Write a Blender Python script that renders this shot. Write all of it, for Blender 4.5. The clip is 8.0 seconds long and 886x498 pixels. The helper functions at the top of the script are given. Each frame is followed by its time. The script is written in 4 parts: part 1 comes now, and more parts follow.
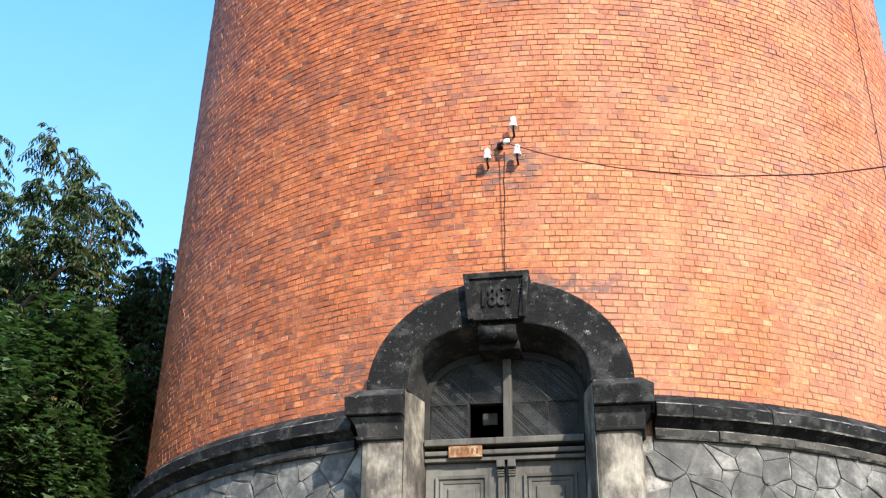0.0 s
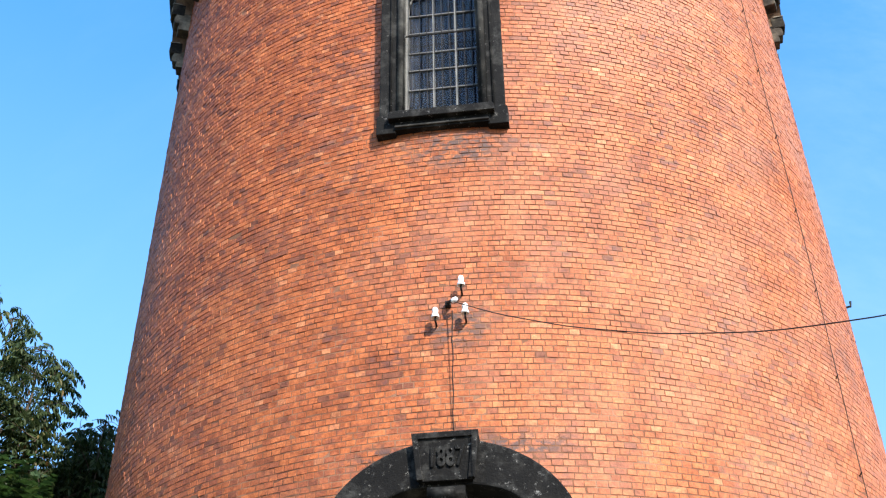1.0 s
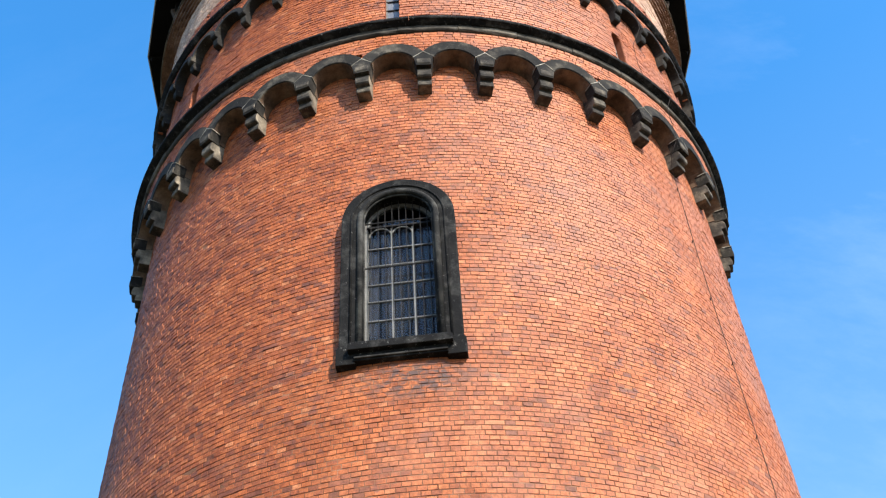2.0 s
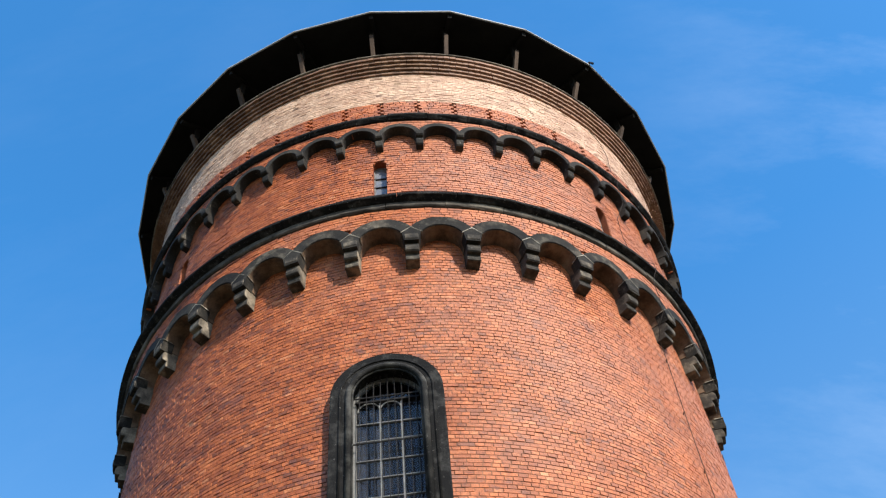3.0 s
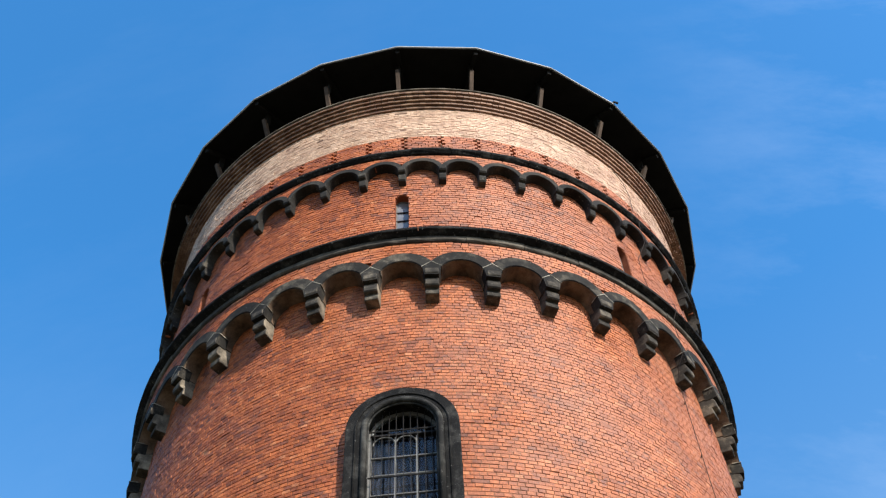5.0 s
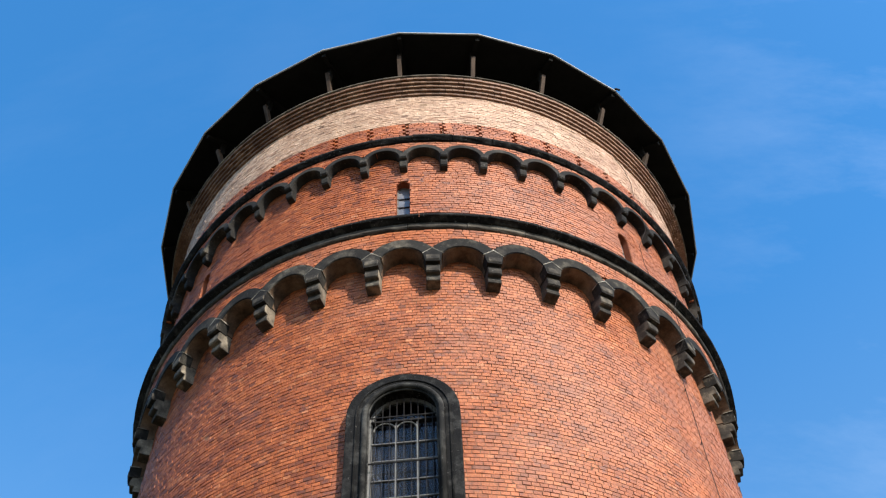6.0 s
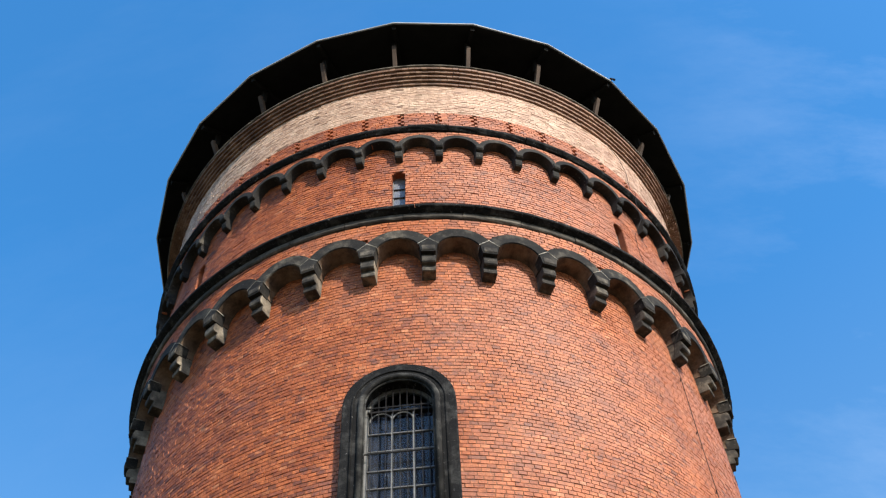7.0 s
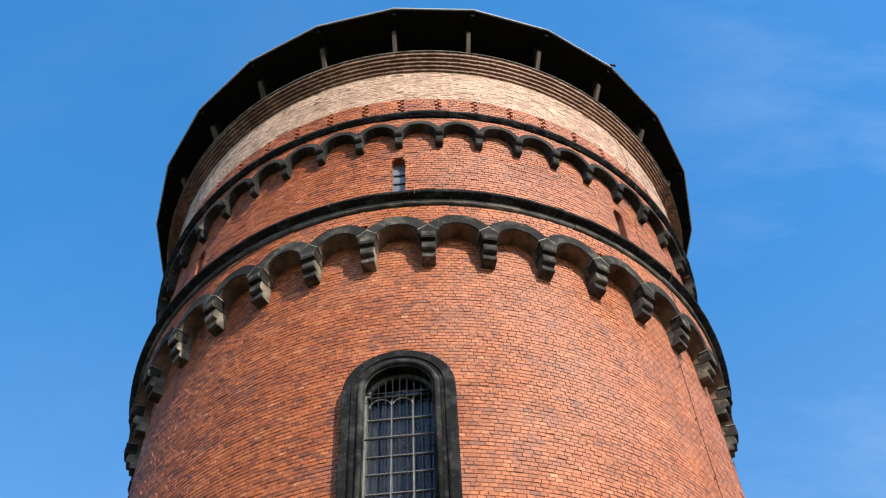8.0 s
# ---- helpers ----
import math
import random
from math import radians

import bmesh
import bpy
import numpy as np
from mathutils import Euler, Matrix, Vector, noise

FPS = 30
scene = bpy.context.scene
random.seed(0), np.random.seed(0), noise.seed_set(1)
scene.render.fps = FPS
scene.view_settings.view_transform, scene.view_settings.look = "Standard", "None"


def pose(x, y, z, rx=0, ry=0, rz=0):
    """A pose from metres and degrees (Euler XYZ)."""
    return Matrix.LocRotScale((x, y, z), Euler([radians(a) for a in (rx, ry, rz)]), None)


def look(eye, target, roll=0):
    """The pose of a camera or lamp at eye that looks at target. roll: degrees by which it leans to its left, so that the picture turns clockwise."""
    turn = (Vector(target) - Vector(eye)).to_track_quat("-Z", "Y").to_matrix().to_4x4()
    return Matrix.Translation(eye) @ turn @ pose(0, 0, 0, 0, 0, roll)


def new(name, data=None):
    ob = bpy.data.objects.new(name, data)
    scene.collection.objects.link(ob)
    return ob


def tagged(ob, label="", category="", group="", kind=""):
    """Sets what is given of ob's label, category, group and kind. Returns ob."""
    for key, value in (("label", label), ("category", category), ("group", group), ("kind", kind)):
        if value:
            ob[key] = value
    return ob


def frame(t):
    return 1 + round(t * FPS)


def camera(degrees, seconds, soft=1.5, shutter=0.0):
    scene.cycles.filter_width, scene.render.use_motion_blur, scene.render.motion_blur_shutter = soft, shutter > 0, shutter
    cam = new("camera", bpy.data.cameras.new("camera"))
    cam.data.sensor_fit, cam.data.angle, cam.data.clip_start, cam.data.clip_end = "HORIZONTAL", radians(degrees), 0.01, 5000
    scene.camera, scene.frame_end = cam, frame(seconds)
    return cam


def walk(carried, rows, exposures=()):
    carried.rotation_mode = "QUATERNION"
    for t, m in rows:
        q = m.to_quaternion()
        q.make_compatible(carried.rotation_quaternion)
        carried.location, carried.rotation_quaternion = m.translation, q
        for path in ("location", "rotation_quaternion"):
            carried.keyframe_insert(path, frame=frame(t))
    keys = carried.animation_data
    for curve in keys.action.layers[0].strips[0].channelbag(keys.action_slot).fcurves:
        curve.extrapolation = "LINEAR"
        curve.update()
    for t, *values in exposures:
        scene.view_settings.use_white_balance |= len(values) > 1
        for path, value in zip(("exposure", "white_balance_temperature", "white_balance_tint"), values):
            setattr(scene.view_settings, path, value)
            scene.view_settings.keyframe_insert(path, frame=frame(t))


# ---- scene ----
# Seconds, turn, lift and lean of the camera in degrees; it stands in one place and tilts up the tower.
ROWS = [
    (0.0, 10.00, 26.78, 0.69),
    (0.5, 8.00, 32.04, -0.08),
    (1.0, 6.98, 34.65, -1.04),
    (1.5, 5.88, 39.03, -2.37),
    (2.0, 3.71, 45.98, -3.80),
    (2.2, 2.28, 49.34, -5.14),
    (3.3, 1.62, 55.64, -6.02),
    (3.5, 1.96, 56.48, -5.58),
    (4.0, 3.02, 56.24, -4.45),
    (4.5, 3.10, 56.57, -3.56),
    (6.0, 3.37, 55.67, -2.81),
    (6.5, 3.32, 55.89, -3.00),
    (7.0, 3.03, 55.18, -3.24),
    (7.5, 3.30, 54.22, -3.04),
    (8.0, 3.08, 54.49, -3.11),
]
E = 1.6  # eye height
AXIS = 4.55  # the camera stands this many degrees round from the doorway's axis
EYE = (16.5 * math.sin(radians(AXIS)), -16.5 * math.cos(radians(AXIS)), E)


def aim(turn, lift, lean):
    a, b = radians(turn), radians(lift)
    way = Vector((-math.sin(a) * math.cos(b), math.cos(a) * math.cos(b), math.sin(b)))
    return look(EYE, Vector(EYE) + way, lean)


cam = camera(42.1, 8.0, soft=1.25)
walk(cam, [(t, aim(a, b, c)) for t, a, b, c in ROWS],
     exposures=[(0.0, 1.52, 6400, 10), (0.5, 1.39, 6400, 10), (1.0, 1.28, 6400, 10), (1.5, 1.18, 6420, 10), (2.0, 1.08, 6450, 10), (3.3, 0.76, 6500, 10), (8.0, 0.76, 6500, 10)])

# ---- daylight ----
SUN_EL, SUN_AZ = radians(37), radians(37)  # azimuth to the right of straight behind the camera
world = bpy.data.worlds.new("world")
scene.world = world
world.use_nodes = True
wn, wl = world.node_tree.nodes, world.node_tree.links
sky = wn.new("ShaderNodeTexSky")
sky.sky_type, sky.sun_disc = "NISHITA", False
sky.sun_elevation, sky.sun_rotation = SUN_EL, math.pi - SUN_AZ
sky.altitude, sky.air_density, sky.dust_density, sky.ozone_density = 100, 1.0, 1.0, 4.0
# faint cirrus
co = wn.new("ShaderNodeTexCoord")
mp = wn.new("ShaderNodeMapping")
mp.inputs["Rotation"].default_value = (0.3, 0.2, 0.5)
mp.inputs["Scale"].default_value = (1.2, 4.0, 1.2)
nz = wn.new("ShaderNodeTexNoise")
nz.inputs["Scale"].default_value, nz.inputs["Detail"].default_value, nz.inputs["Roughness"].default_value = 2.6, 10, 0.66
rp = wn.new("ShaderNodeMapRange")
rp.inputs["From Min"].default_value, rp.inputs["From Max"].default_value = 0.46, 0.86
rp.inputs["To Min"].default_value, rp.inputs["To Max"].default_value = 0.0, 0.24
mx = wn.new("ShaderNodeMix")
mx.data_type = "RGBA"
mx.inputs["B"].default_value = (5.2, 5.8, 6.6, 1)
wl.new(co.outputs["Generated"], mp.inputs["Vector"])
wl.new(mp.outputs["Vector"], nz.inputs["Vector"])
wl.new(nz.outputs["Fac"], rp.inputs["Value"])
# thicker towards the east
ex = wn.new("ShaderNodeSeparateXYZ")
em = wn.new("ShaderNodeMapRange")
em.inputs["From Min"].default_value, em.inputs["From Max"].default_value, em.inputs["To Min"].default_value = 0.14, 0.42, 0.1
ml = wn.new("ShaderNodeMath")
ml.operation = "MULTIPLY"
wl.new(co.outputs["Generated"], ex.inputs["Vector"])
wl.new(ex.outputs["X"], em.inputs["Value"])
wl.new(em.outputs["Result"], ml.inputs[0])
wl.new(rp.outputs["Result"], ml.inputs[1])
wl.new(ml.outputs[0], mx.inputs["Factor"])
hs = wn.new("ShaderNodeHueSaturation")
hs.inputs["Hue"].default_value = 0.494
hs.inputs["Saturation"].default_value, hs.inputs["Value"].default_value = 1.27, 1.40
wl.new(sky.outputs["Color"], hs.inputs["Color"])
# haze that pales the sky towards the horizon
hz = wn.new("ShaderNodeMapRange")
hz.inputs["From Min"].default_value, hz.inputs["From Max"].default_value = 0.78, 0.38
hz.inputs["To Min"].default_value, hz.inputs["To Max"].default_value = 0.0, 0.42
hm = wn.new("ShaderNodeMix")
hm.data_type = "RGBA"
hm.inputs["B"].default_value = (1.7, 2.1, 2.35, 1)
wl.new(ex.outputs["Z"], hz.inputs["Value"])
wl.new(hz.outputs["Result"], hm.inputs["Factor"])
wl.new(hs.outputs["Color"], hm.inputs["A"])
wl.new(hm.outputs["Result"], mx.inputs["A"])
wl.new(mx.outputs["Result"], wn["Background"].inputs["Color"])
wn["Background"].inputs["Strength"].default_value = 0.15
sun = new("sun", bpy.data.lights.new("sun", "SUN"))
sun.data.energy, sun.data.angle, sun.data.color = 4.15, radians(0.5), (1.0, 0.93, 0.82)
sun.matrix_world = look((math.sin(SUN_AZ) * math.cos(SUN_EL) * 60, -math.cos(SUN_AZ) * math.cos(SUN_EL) * 60, math.sin(SUN_EL) * 60), (0, 0, 0))

# ---- materials ----
def graph(name, rough=0.8, metal=0.0):
    m = bpy.data.materials.new(name)
    m.use_nodes = True
    n, l = m.node_tree.nodes, m.node_tree.links
    b = n["Principled BSDF"]
    b.inputs["Roughness"].default_value, b.inputs["Metallic"].default_value = rough, metal
    b.inputs["Specular IOR Level"].default_value = 0.5 if rough < 0.5 else 0.18
    return m, n, l, b


def noise_node(n, l, scale, detail=5, rough=0.6, stretch=(1, 1, 1)):
    c = n.new("ShaderNodeNewGeometry")
    p = n.new("ShaderNodeMapping")
    p.inputs["Scale"].default_value = stretch
    t = n.new("ShaderNodeTexNoise")
    t.inputs["Scale"].default_value, t.inputs["Detail"].default_value, t.inputs["Roughness"].default_value = scale, detail, rough
    l.new(c.outputs["Position"], p.inputs["Vector"])
    l.new(p.outputs["Vector"], t.inputs["Vector"])
    return t.outputs["Fac"]


def ramp(n, l, fac, stops):
    r = n.new("ShaderNodeValToRGB")
    el = r.color_ramp.elements
    while len(el) < len(stops):
        el.new(0.5)
    for x, (p, c) in zip(el, stops):
        x.position, x.color = p, (*c, 1)
    l.new(fac, r.inputs["Fac"])
    return r.outputs["Color"]


def blend(n, l, fac, a, b, mode="MIX"):
    m = n.new("ShaderNodeMix")
    m.data_type, m.blend_type = "RGBA", mode
    for s, v in (("Factor", fac), ("A", a), ("B", b)):
        if isinstance(v, (float, int)):
            m.inputs[s].default_value = v
        elif isinstance(v, tuple):
            m.inputs[s].default_value = (*v, 1)
        else:
            l.new(v, m.inputs[s])
    return m.outputs["Result"]


def band(n, l, fac, lo, hi, to=1.0):
    r = n.new("ShaderNodeMapRange")
    r.inputs["From Min"].default_value, r.inputs["From Max"].default_value, r.inputs["To Max"].default_value = lo, hi, to
    l.new(fac, r.inputs["Value"])
    return r.outputs["Result"]


def relief(n, l, b, fac, strength=0.4, distance=0.01):
    p = n.new("ShaderNodeBump")
    p.inputs["Strength"].default_value, p.inputs["Distance"].default_value = strength, distance
    l.new(fac, p.inputs["Height"])
    l.new(p.outputs["Normal"], b.inputs["Normal"])


def surface(name, stops, scale=3.0, fine=60.0, rough=0.8, metal=0.0, bump=0.3, depth=0.006, stain=None, stretch=(1, 1, 1), stain_scale=0.8, fleck=None, own=0.0):
    """Two scales of variation: a coarse ramp, fine grain, and stains with a shape of their own."""
    m, n, l, b = graph(name, rough, metal)
    coarse = noise_node(n, l, scale, 6, 0.65, stretch)
    grain = noise_node(n, l, fine, 4, 0.7, stretch)
    col = ramp(n, l, coarse, stops)
    col = blend(n, l, 0.5, col, ramp(n, l, grain, [(0.3, (0.55, 0.55, 0.55)), (0.7, (1.3, 1.3, 1.3))]), "MULTIPLY")
    if stain:
        col = blend(n, l, band(n, l, noise_node(n, l, stain_scale, 7, 0.7), 0.5, 0.68, 0.85), col, stain)
    if own:
        col = blend(n, l, own, col, ramp(n, l, n.new("ShaderNodeObjectInfo").outputs["Random"], [(0.0, (0.35, 0.35, 0.36)), (0.5, (0.9, 0.9, 0.9)), (1.0, (1.7, 1.65, 1.55))]), "MULTIPLY")
    if fleck:
        col = blend(n, l, band(n, l, noise_node(n, l, 16, 7, 0.8), 0.60, 0.70, 0.8), col, fleck)
    l.new(col, b.inputs["Base Color"])
    relief(n, l, b, grain, bump, depth)
    return m


def brick_material(name, source, stops, soot, mixed=None):
    """Fired brick: every brick has its own shade (source: the number that differs from brick to brick)."""
    m, n, l, b = graph(name, 0.62)
    b.inputs["Specular IOR Level"].default_value = 0.26
    if source == "island":
        own = n.new("ShaderNodeNewGeometry").outputs["Random Per Island"]
    else:
        own = n.new("ShaderNodeObjectInfo").outputs["Random"]
    col = ramp(n, l, own, stops)
    if mixed:
        west = n.new("ShaderNodeSeparateXYZ")
        l.new(n.new("ShaderNodeNewGeometry").outputs["Position"], west.inputs["Vector"])
        lean = n.new("ShaderNodeMath")
        lean.operation = "ADD"
        l.new(noise_node(n, l, 0.55, 5, 0.65), lean.inputs[0])
        side = n.new("ShaderNodeMapRange")
        side.inputs["From Min"].default_value, side.inputs["From Max"].default_value = 4.5, -4.5
        side.inputs["To Min"].default_value, side.inputs["To Max"].default_value = -0.13, 0.16
        l.new(west.outputs["X"], side.inputs["Value"])
        l.new(side.outputs["Result"], lean.inputs[1])
        col = blend(n, l, band(n, l, lean.outputs[0], 0.42, 0.62, 0.95), col, ramp(n, l, own, mixed))
    grain = noise_node(n, l, 45, 5, 0.7)
    col = blend(n, l, 0.7, col, ramp(n, l, grain, [(0.3, (0.6, 0.57, 0.55)), (0.7, (1.25, 1.26, 1.28))]), "MULTIPLY")
    lumps = noise_node(n, l, 13, 5, 0.7)
    col = blend(n, l, 0.65, col, ramp(n, l, lumps, [(0.35, (0.5, 0.45, 0.42)), (0.6, (1.25, 1.25, 1.25))]), "MULTIPLY")
    col = blend(n, l, band(n, l, noise_node(n, l, 0.9, 8, 0.7, (1, 1, 1.6)), 0.53, 0.72, 0.65), col, soot)
    col = blend(n, l, 0.6, col, ramp(n, l, noise_node(n, l, 2.6, 4, 0.6), [(0.36, (0.66, 0.62, 0.6)), (0.52, (1.0, 1.0, 1.0)), (0.66, (1.22, 1.26, 1.3))]), "MULTIPLY")
    # clusters of burnt and sooty bricks, and pitted spots
    spots = band(n, l, noise_node(n, l, 6.5, 3, 0.5, (1, 1, 1.5)), 0.56, 0.66)
    zone = band(n, l, noise_node(n, l, 0.6, 5, 0.65), 0.40, 0.62, 0.85)
    both = n.new("ShaderNodeMath")
    both.operation = "MULTIPLY"
    l.new(spots, both.inputs[0])
    l.new(zone, both.inputs[1])
    col = blend(n, l, both.outputs[0], col, soot)
    col = blend(n, l, band(n, l, noise_node(n, l, 28, 4, 0.6), 0.64, 0.72, 0.7), col, soot)
    # pale patches; their gain to the east paints the sunlit flank's pink sheen into the colour
    east = n.new("ShaderNodeSeparateXYZ")
    l.new(n.new("ShaderNodeNewGeometry").outputs["Position"], east.inputs["Vector"])
    sunward = n.new("ShaderNodeMath")
    sunward.operation = "MULTIPLY_ADD"
    sunward.inputs[1].default_value = 0.035
    l.new(east.outputs["X"], sunward.inputs[0])
    l.new(noise_node(n, l, 0.35, 5, 0.65), sunward.inputs[2])
    col = blend(n, l, band(n, l, sunward.outputs[0], 0.45, 0.72, 0.27), col, (0.50, 0.27, 0.19))
    # runs of soot below the sill and round the keystone, and at z 6.5 the insulators' cast shadow painted in: middle x,
    # z, half width, half height
    for x, z, w, h in ((0.15, 9.08, 0.95, 0.42), (0.75, 5.06, 0.75, 0.2), (-0.68, 4.98, 0.45, 0.2), (0.1, 6.5, 0.55, 0.4), (-1.7, 4.2, 0.5, 0.45)):
        p = n.new("ShaderNodeMapping")
        p.inputs["Location"].default_value, p.inputs["Scale"].default_value = (-x / w, 0, -(z + E) / h), (1 / w, 0, 1 / h)
        d = n.new("ShaderNodeVectorMath")
        d.operation = "LENGTH"
        front = n.new("ShaderNodeSeparateXYZ")
        g = n.new("ShaderNodeNewGeometry")
        l.new(g.outputs["Position"], p.inputs["Vector"])
        l.new(p.outputs["Vector"], d.inputs[0])
        l.new(g.outputs["Position"], front.inputs["Vector"])
        near = band(n, l, d.outputs["Value"], 1.1, 0.4)
        side = band(n, l, front.outputs["Y"], -4.0, -5.0)
        patch = band(n, l, noise_node(n, l, 7.0, 3, 0.6, (1, 1, 1.6)), 0.44, 0.56, 0.9)
        for q in (side, patch):
            k = n.new("ShaderNodeMath")
            k.operation = "MULTIPLY"
            l.new(near, k.inputs[0])
            l.new(q, k.inputs[1])
            near = k.outputs[0]
        col = blend(n, l, near, col, (0.08, 0.052, 0.046))
    l.new(col, b.inputs["Base Color"])
    # pitted faces: coarse lumps under the fine grain
    rough_face = n.new("ShaderNodeMath")
    rough_face.operation = "MULTIPLY_ADD"
    rough_face.inputs[1].default_value = 2.0
    l.new(lumps, rough_face.inputs[0])
    l.new(grain, rough_face.inputs[2])
    relief(n, l, b, rough_face.outputs[0], 0.55, 0.008)
    return m


RED = [(0.0, (0.1836, 0.0608, 0.0310)), (0.015, (0.2916, 0.0833, 0.0318)), (0.05, (0.3618, 0.0990, 0.0301)), (0.5, (0.4050, 0.1166, 0.0353)),
       (0.95, (0.4320, 0.1323, 0.0421)), (1.0, (0.4860, 0.1911, 0.0817))]
MIXED = [(0.0, (0.1590, 0.0551, 0.0286)), (0.10, (0.2279, 0.0665, 0.0286)), (0.25, (0.3074, 0.0817, 0.0269)), (0.6, (0.3763, 0.1026, 0.0311)),
         (0.93, (0.4134, 0.1216, 0.0386)), (1.0, (0.4664, 0.1710, 0.0714))]
PALE = [(0.0, (0.13, 0.075, 0.045)), (0.025, (0.36, 0.215, 0.13)), (0.1, (0.46, 0.295, 0.19)), (0.6, (0.51, 0.34, 0.225)), (1.0, (0.56, 0.395, 0.27))]
BROWN = [(0.0, (0.1228, 0.0615, 0.0325)), (0.5, (0.1878, 0.1011, 0.0578)), (1.0, (0.2456, 0.1445, 0.0867))]
brick_red = brick_material("brick_red", "island", RED, (0.12, 0.05, 0.04), MIXED)
brick_red_one = brick_material("brick_red_single", "object", RED, (0.12, 0.05, 0.04), MIXED)
eaves_brick = brick_material("brick_brown", "island", BROWN, (0.08, 0.05, 0.03))
brick_pale = brick_material("brick_pale", "island", PALE, (0.3, 0.2, 0.13))
mortar = surface("mortar", [(0.3, (0.075, 0.033, 0.02)), (0.5, (0.18, 0.086, 0.05)), (0.7, (0.3, 0.17, 0.105))], 2.0, 80, 0.95, bump=0.5)
pale_mortar = surface("pale_mortar", [(0.3, (0.17, 0.11, 0.07)), (0.5, (0.3, 0.2, 0.13)), (0.7, (0.42, 0.3, 0.21))], 2.0, 80, 0.95, bump=0.5)
dark_stone = surface("weathered_stone", [(0.3, (0.0088, 0.0085, 0.0082)), (0.55, (0.0177, 0.0170, 0.0156)), (0.75, (0.0510, 0.0476, 0.0408))], 2.2, 40, 0.9, bump=0.6, depth=0.008, stain=(0.104, 0.1, 0.088), fleck=(0.24, 0.232, 0.216), stain_scale=1.7)
black_stone = surface("blackened_stone", [(0.3, (0.0029, 0.0027, 0.0024)), (0.55, (0.0058, 0.0054, 0.0049)), (0.78, (0.0192, 0.0173, 0.0147))], 3.0, 45, 0.88, bump=0.9, depth=0.012, stain=(0.055, 0.053, 0.048), fleck=(0.34, 0.325, 0.3), stain_scale=3.4)
pilaster_stone = surface("rubbed_sandstone", [(0.34, (0.0191, 0.0173, 0.0147)), (0.48, (0.0829, 0.0714, 0.0574)), (0.62, (0.2805, 0.2455, 0.1913))], 2.4, 35, 0.9, bump=0.4, stain=(0.0375, 0.0338, 0.03), stain_scale=1.1, stretch=(1, 1, 0.5))
band_stone = surface("rubbed_grey_stone", [(0.3, (0.0136, 0.0129, 0.0122)), (0.5, (0.0408, 0.0374, 0.0326)), (0.72, (0.1020, 0.0918, 0.0782))], 2.4, 40, 0.9, bump=0.6, depth=0.008, stain=(0.0153, 0.0145, 0.0136), stain_scale=1.3, fleck=(0.221, 0.204, 0.1785))
# Lightened version of band_stone: the fillet's sunlight is put into its colour.
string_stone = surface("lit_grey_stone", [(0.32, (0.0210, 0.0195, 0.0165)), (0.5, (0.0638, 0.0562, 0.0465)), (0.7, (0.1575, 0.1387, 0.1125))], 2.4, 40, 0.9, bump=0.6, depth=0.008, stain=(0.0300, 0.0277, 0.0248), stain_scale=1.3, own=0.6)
upper_stone = surface("black_sooty_sandstone", [(0.3, (0.0133, 0.0124, 0.0114)), (0.55, (0.0323, 0.0296, 0.0257)), (0.75, (0.0952, 0.0838, 0.0666))], 2.5, 40, 0.9, bump=0.5, stain=(0.0245, 0.0231, 0.0218), stain_scale=1.5, fleck=(0.2720, 0.2448, 0.2040), own=0.6)
bracket_side = surface("pale_sandstone", [(0.32, (0.0450, 0.0390, 0.0315)), (0.5, (0.1650, 0.1387, 0.1050)), (0.66, (0.3150, 0.2700, 0.2063))], 3.0, 40, 0.9, bump=0.5, stain=(0.0225, 0.0210, 0.0188), stain_scale=2.4, own=0.4)
# Arch undersides: warm light bounced off the brick is put into this brown.
soffit_stone = surface("bounce_lit_sandstone", [(0.32, (0.0448, 0.0307, 0.0211)), (0.5, (0.1280, 0.0832, 0.0544)), (0.68, (0.2176, 0.1504, 0.0992))], 2.6, 40, 0.9, bump=0.4, stain=(0.0320, 0.0256, 0.0205), stain_scale=1.9)
seam_mortar = surface("seam_mortar", [(0.36, (0.06, 0.055, 0.045)), (0.5, (0.22, 0.2, 0.16)), (0.66, (0.5, 0.45, 0.37))], 3.5, 60, 0.95)
corbel_stone = surface("sooty_sandstone", [(0.32, (0.0083, 0.0080, 0.0077)), (0.52, (0.0230, 0.0211, 0.0179)), (0.68, (0.1088, 0.0947, 0.0736))], 2.5, 40, 0.9, bump=0.5, stain=(0.0176, 0.0168, 0.016), stain_scale=1.5, fleck=(0.176, 0.16, 0.136), own=0.6)
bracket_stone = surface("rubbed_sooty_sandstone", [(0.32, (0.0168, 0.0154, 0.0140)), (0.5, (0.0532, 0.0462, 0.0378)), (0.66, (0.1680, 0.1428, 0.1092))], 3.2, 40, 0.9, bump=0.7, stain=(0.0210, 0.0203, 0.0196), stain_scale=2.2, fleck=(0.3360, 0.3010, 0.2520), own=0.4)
rubble = surface("rubble_stone", [(0.3, (0.0432, 0.0418, 0.0389)), (0.5, (0.1008, 0.0965, 0.0878)), (0.68, (0.2088, 0.198, 0.18))], 3.6, 22, 0.9, bump=0.7, depth=0.012, stain=(0.0648, 0.0612, 0.0576), own=0.22)
worn_edge = surface("worn_arris", [(0.36, (0.0119, 0.0113, 0.0101)), (0.5, (0.0535, 0.0506, 0.0447)), (0.62, (0.2023, 0.1904, 0.1666))], 5.0, 60, 0.9, bump=0.5, stretch=(1, 1, 0.4))
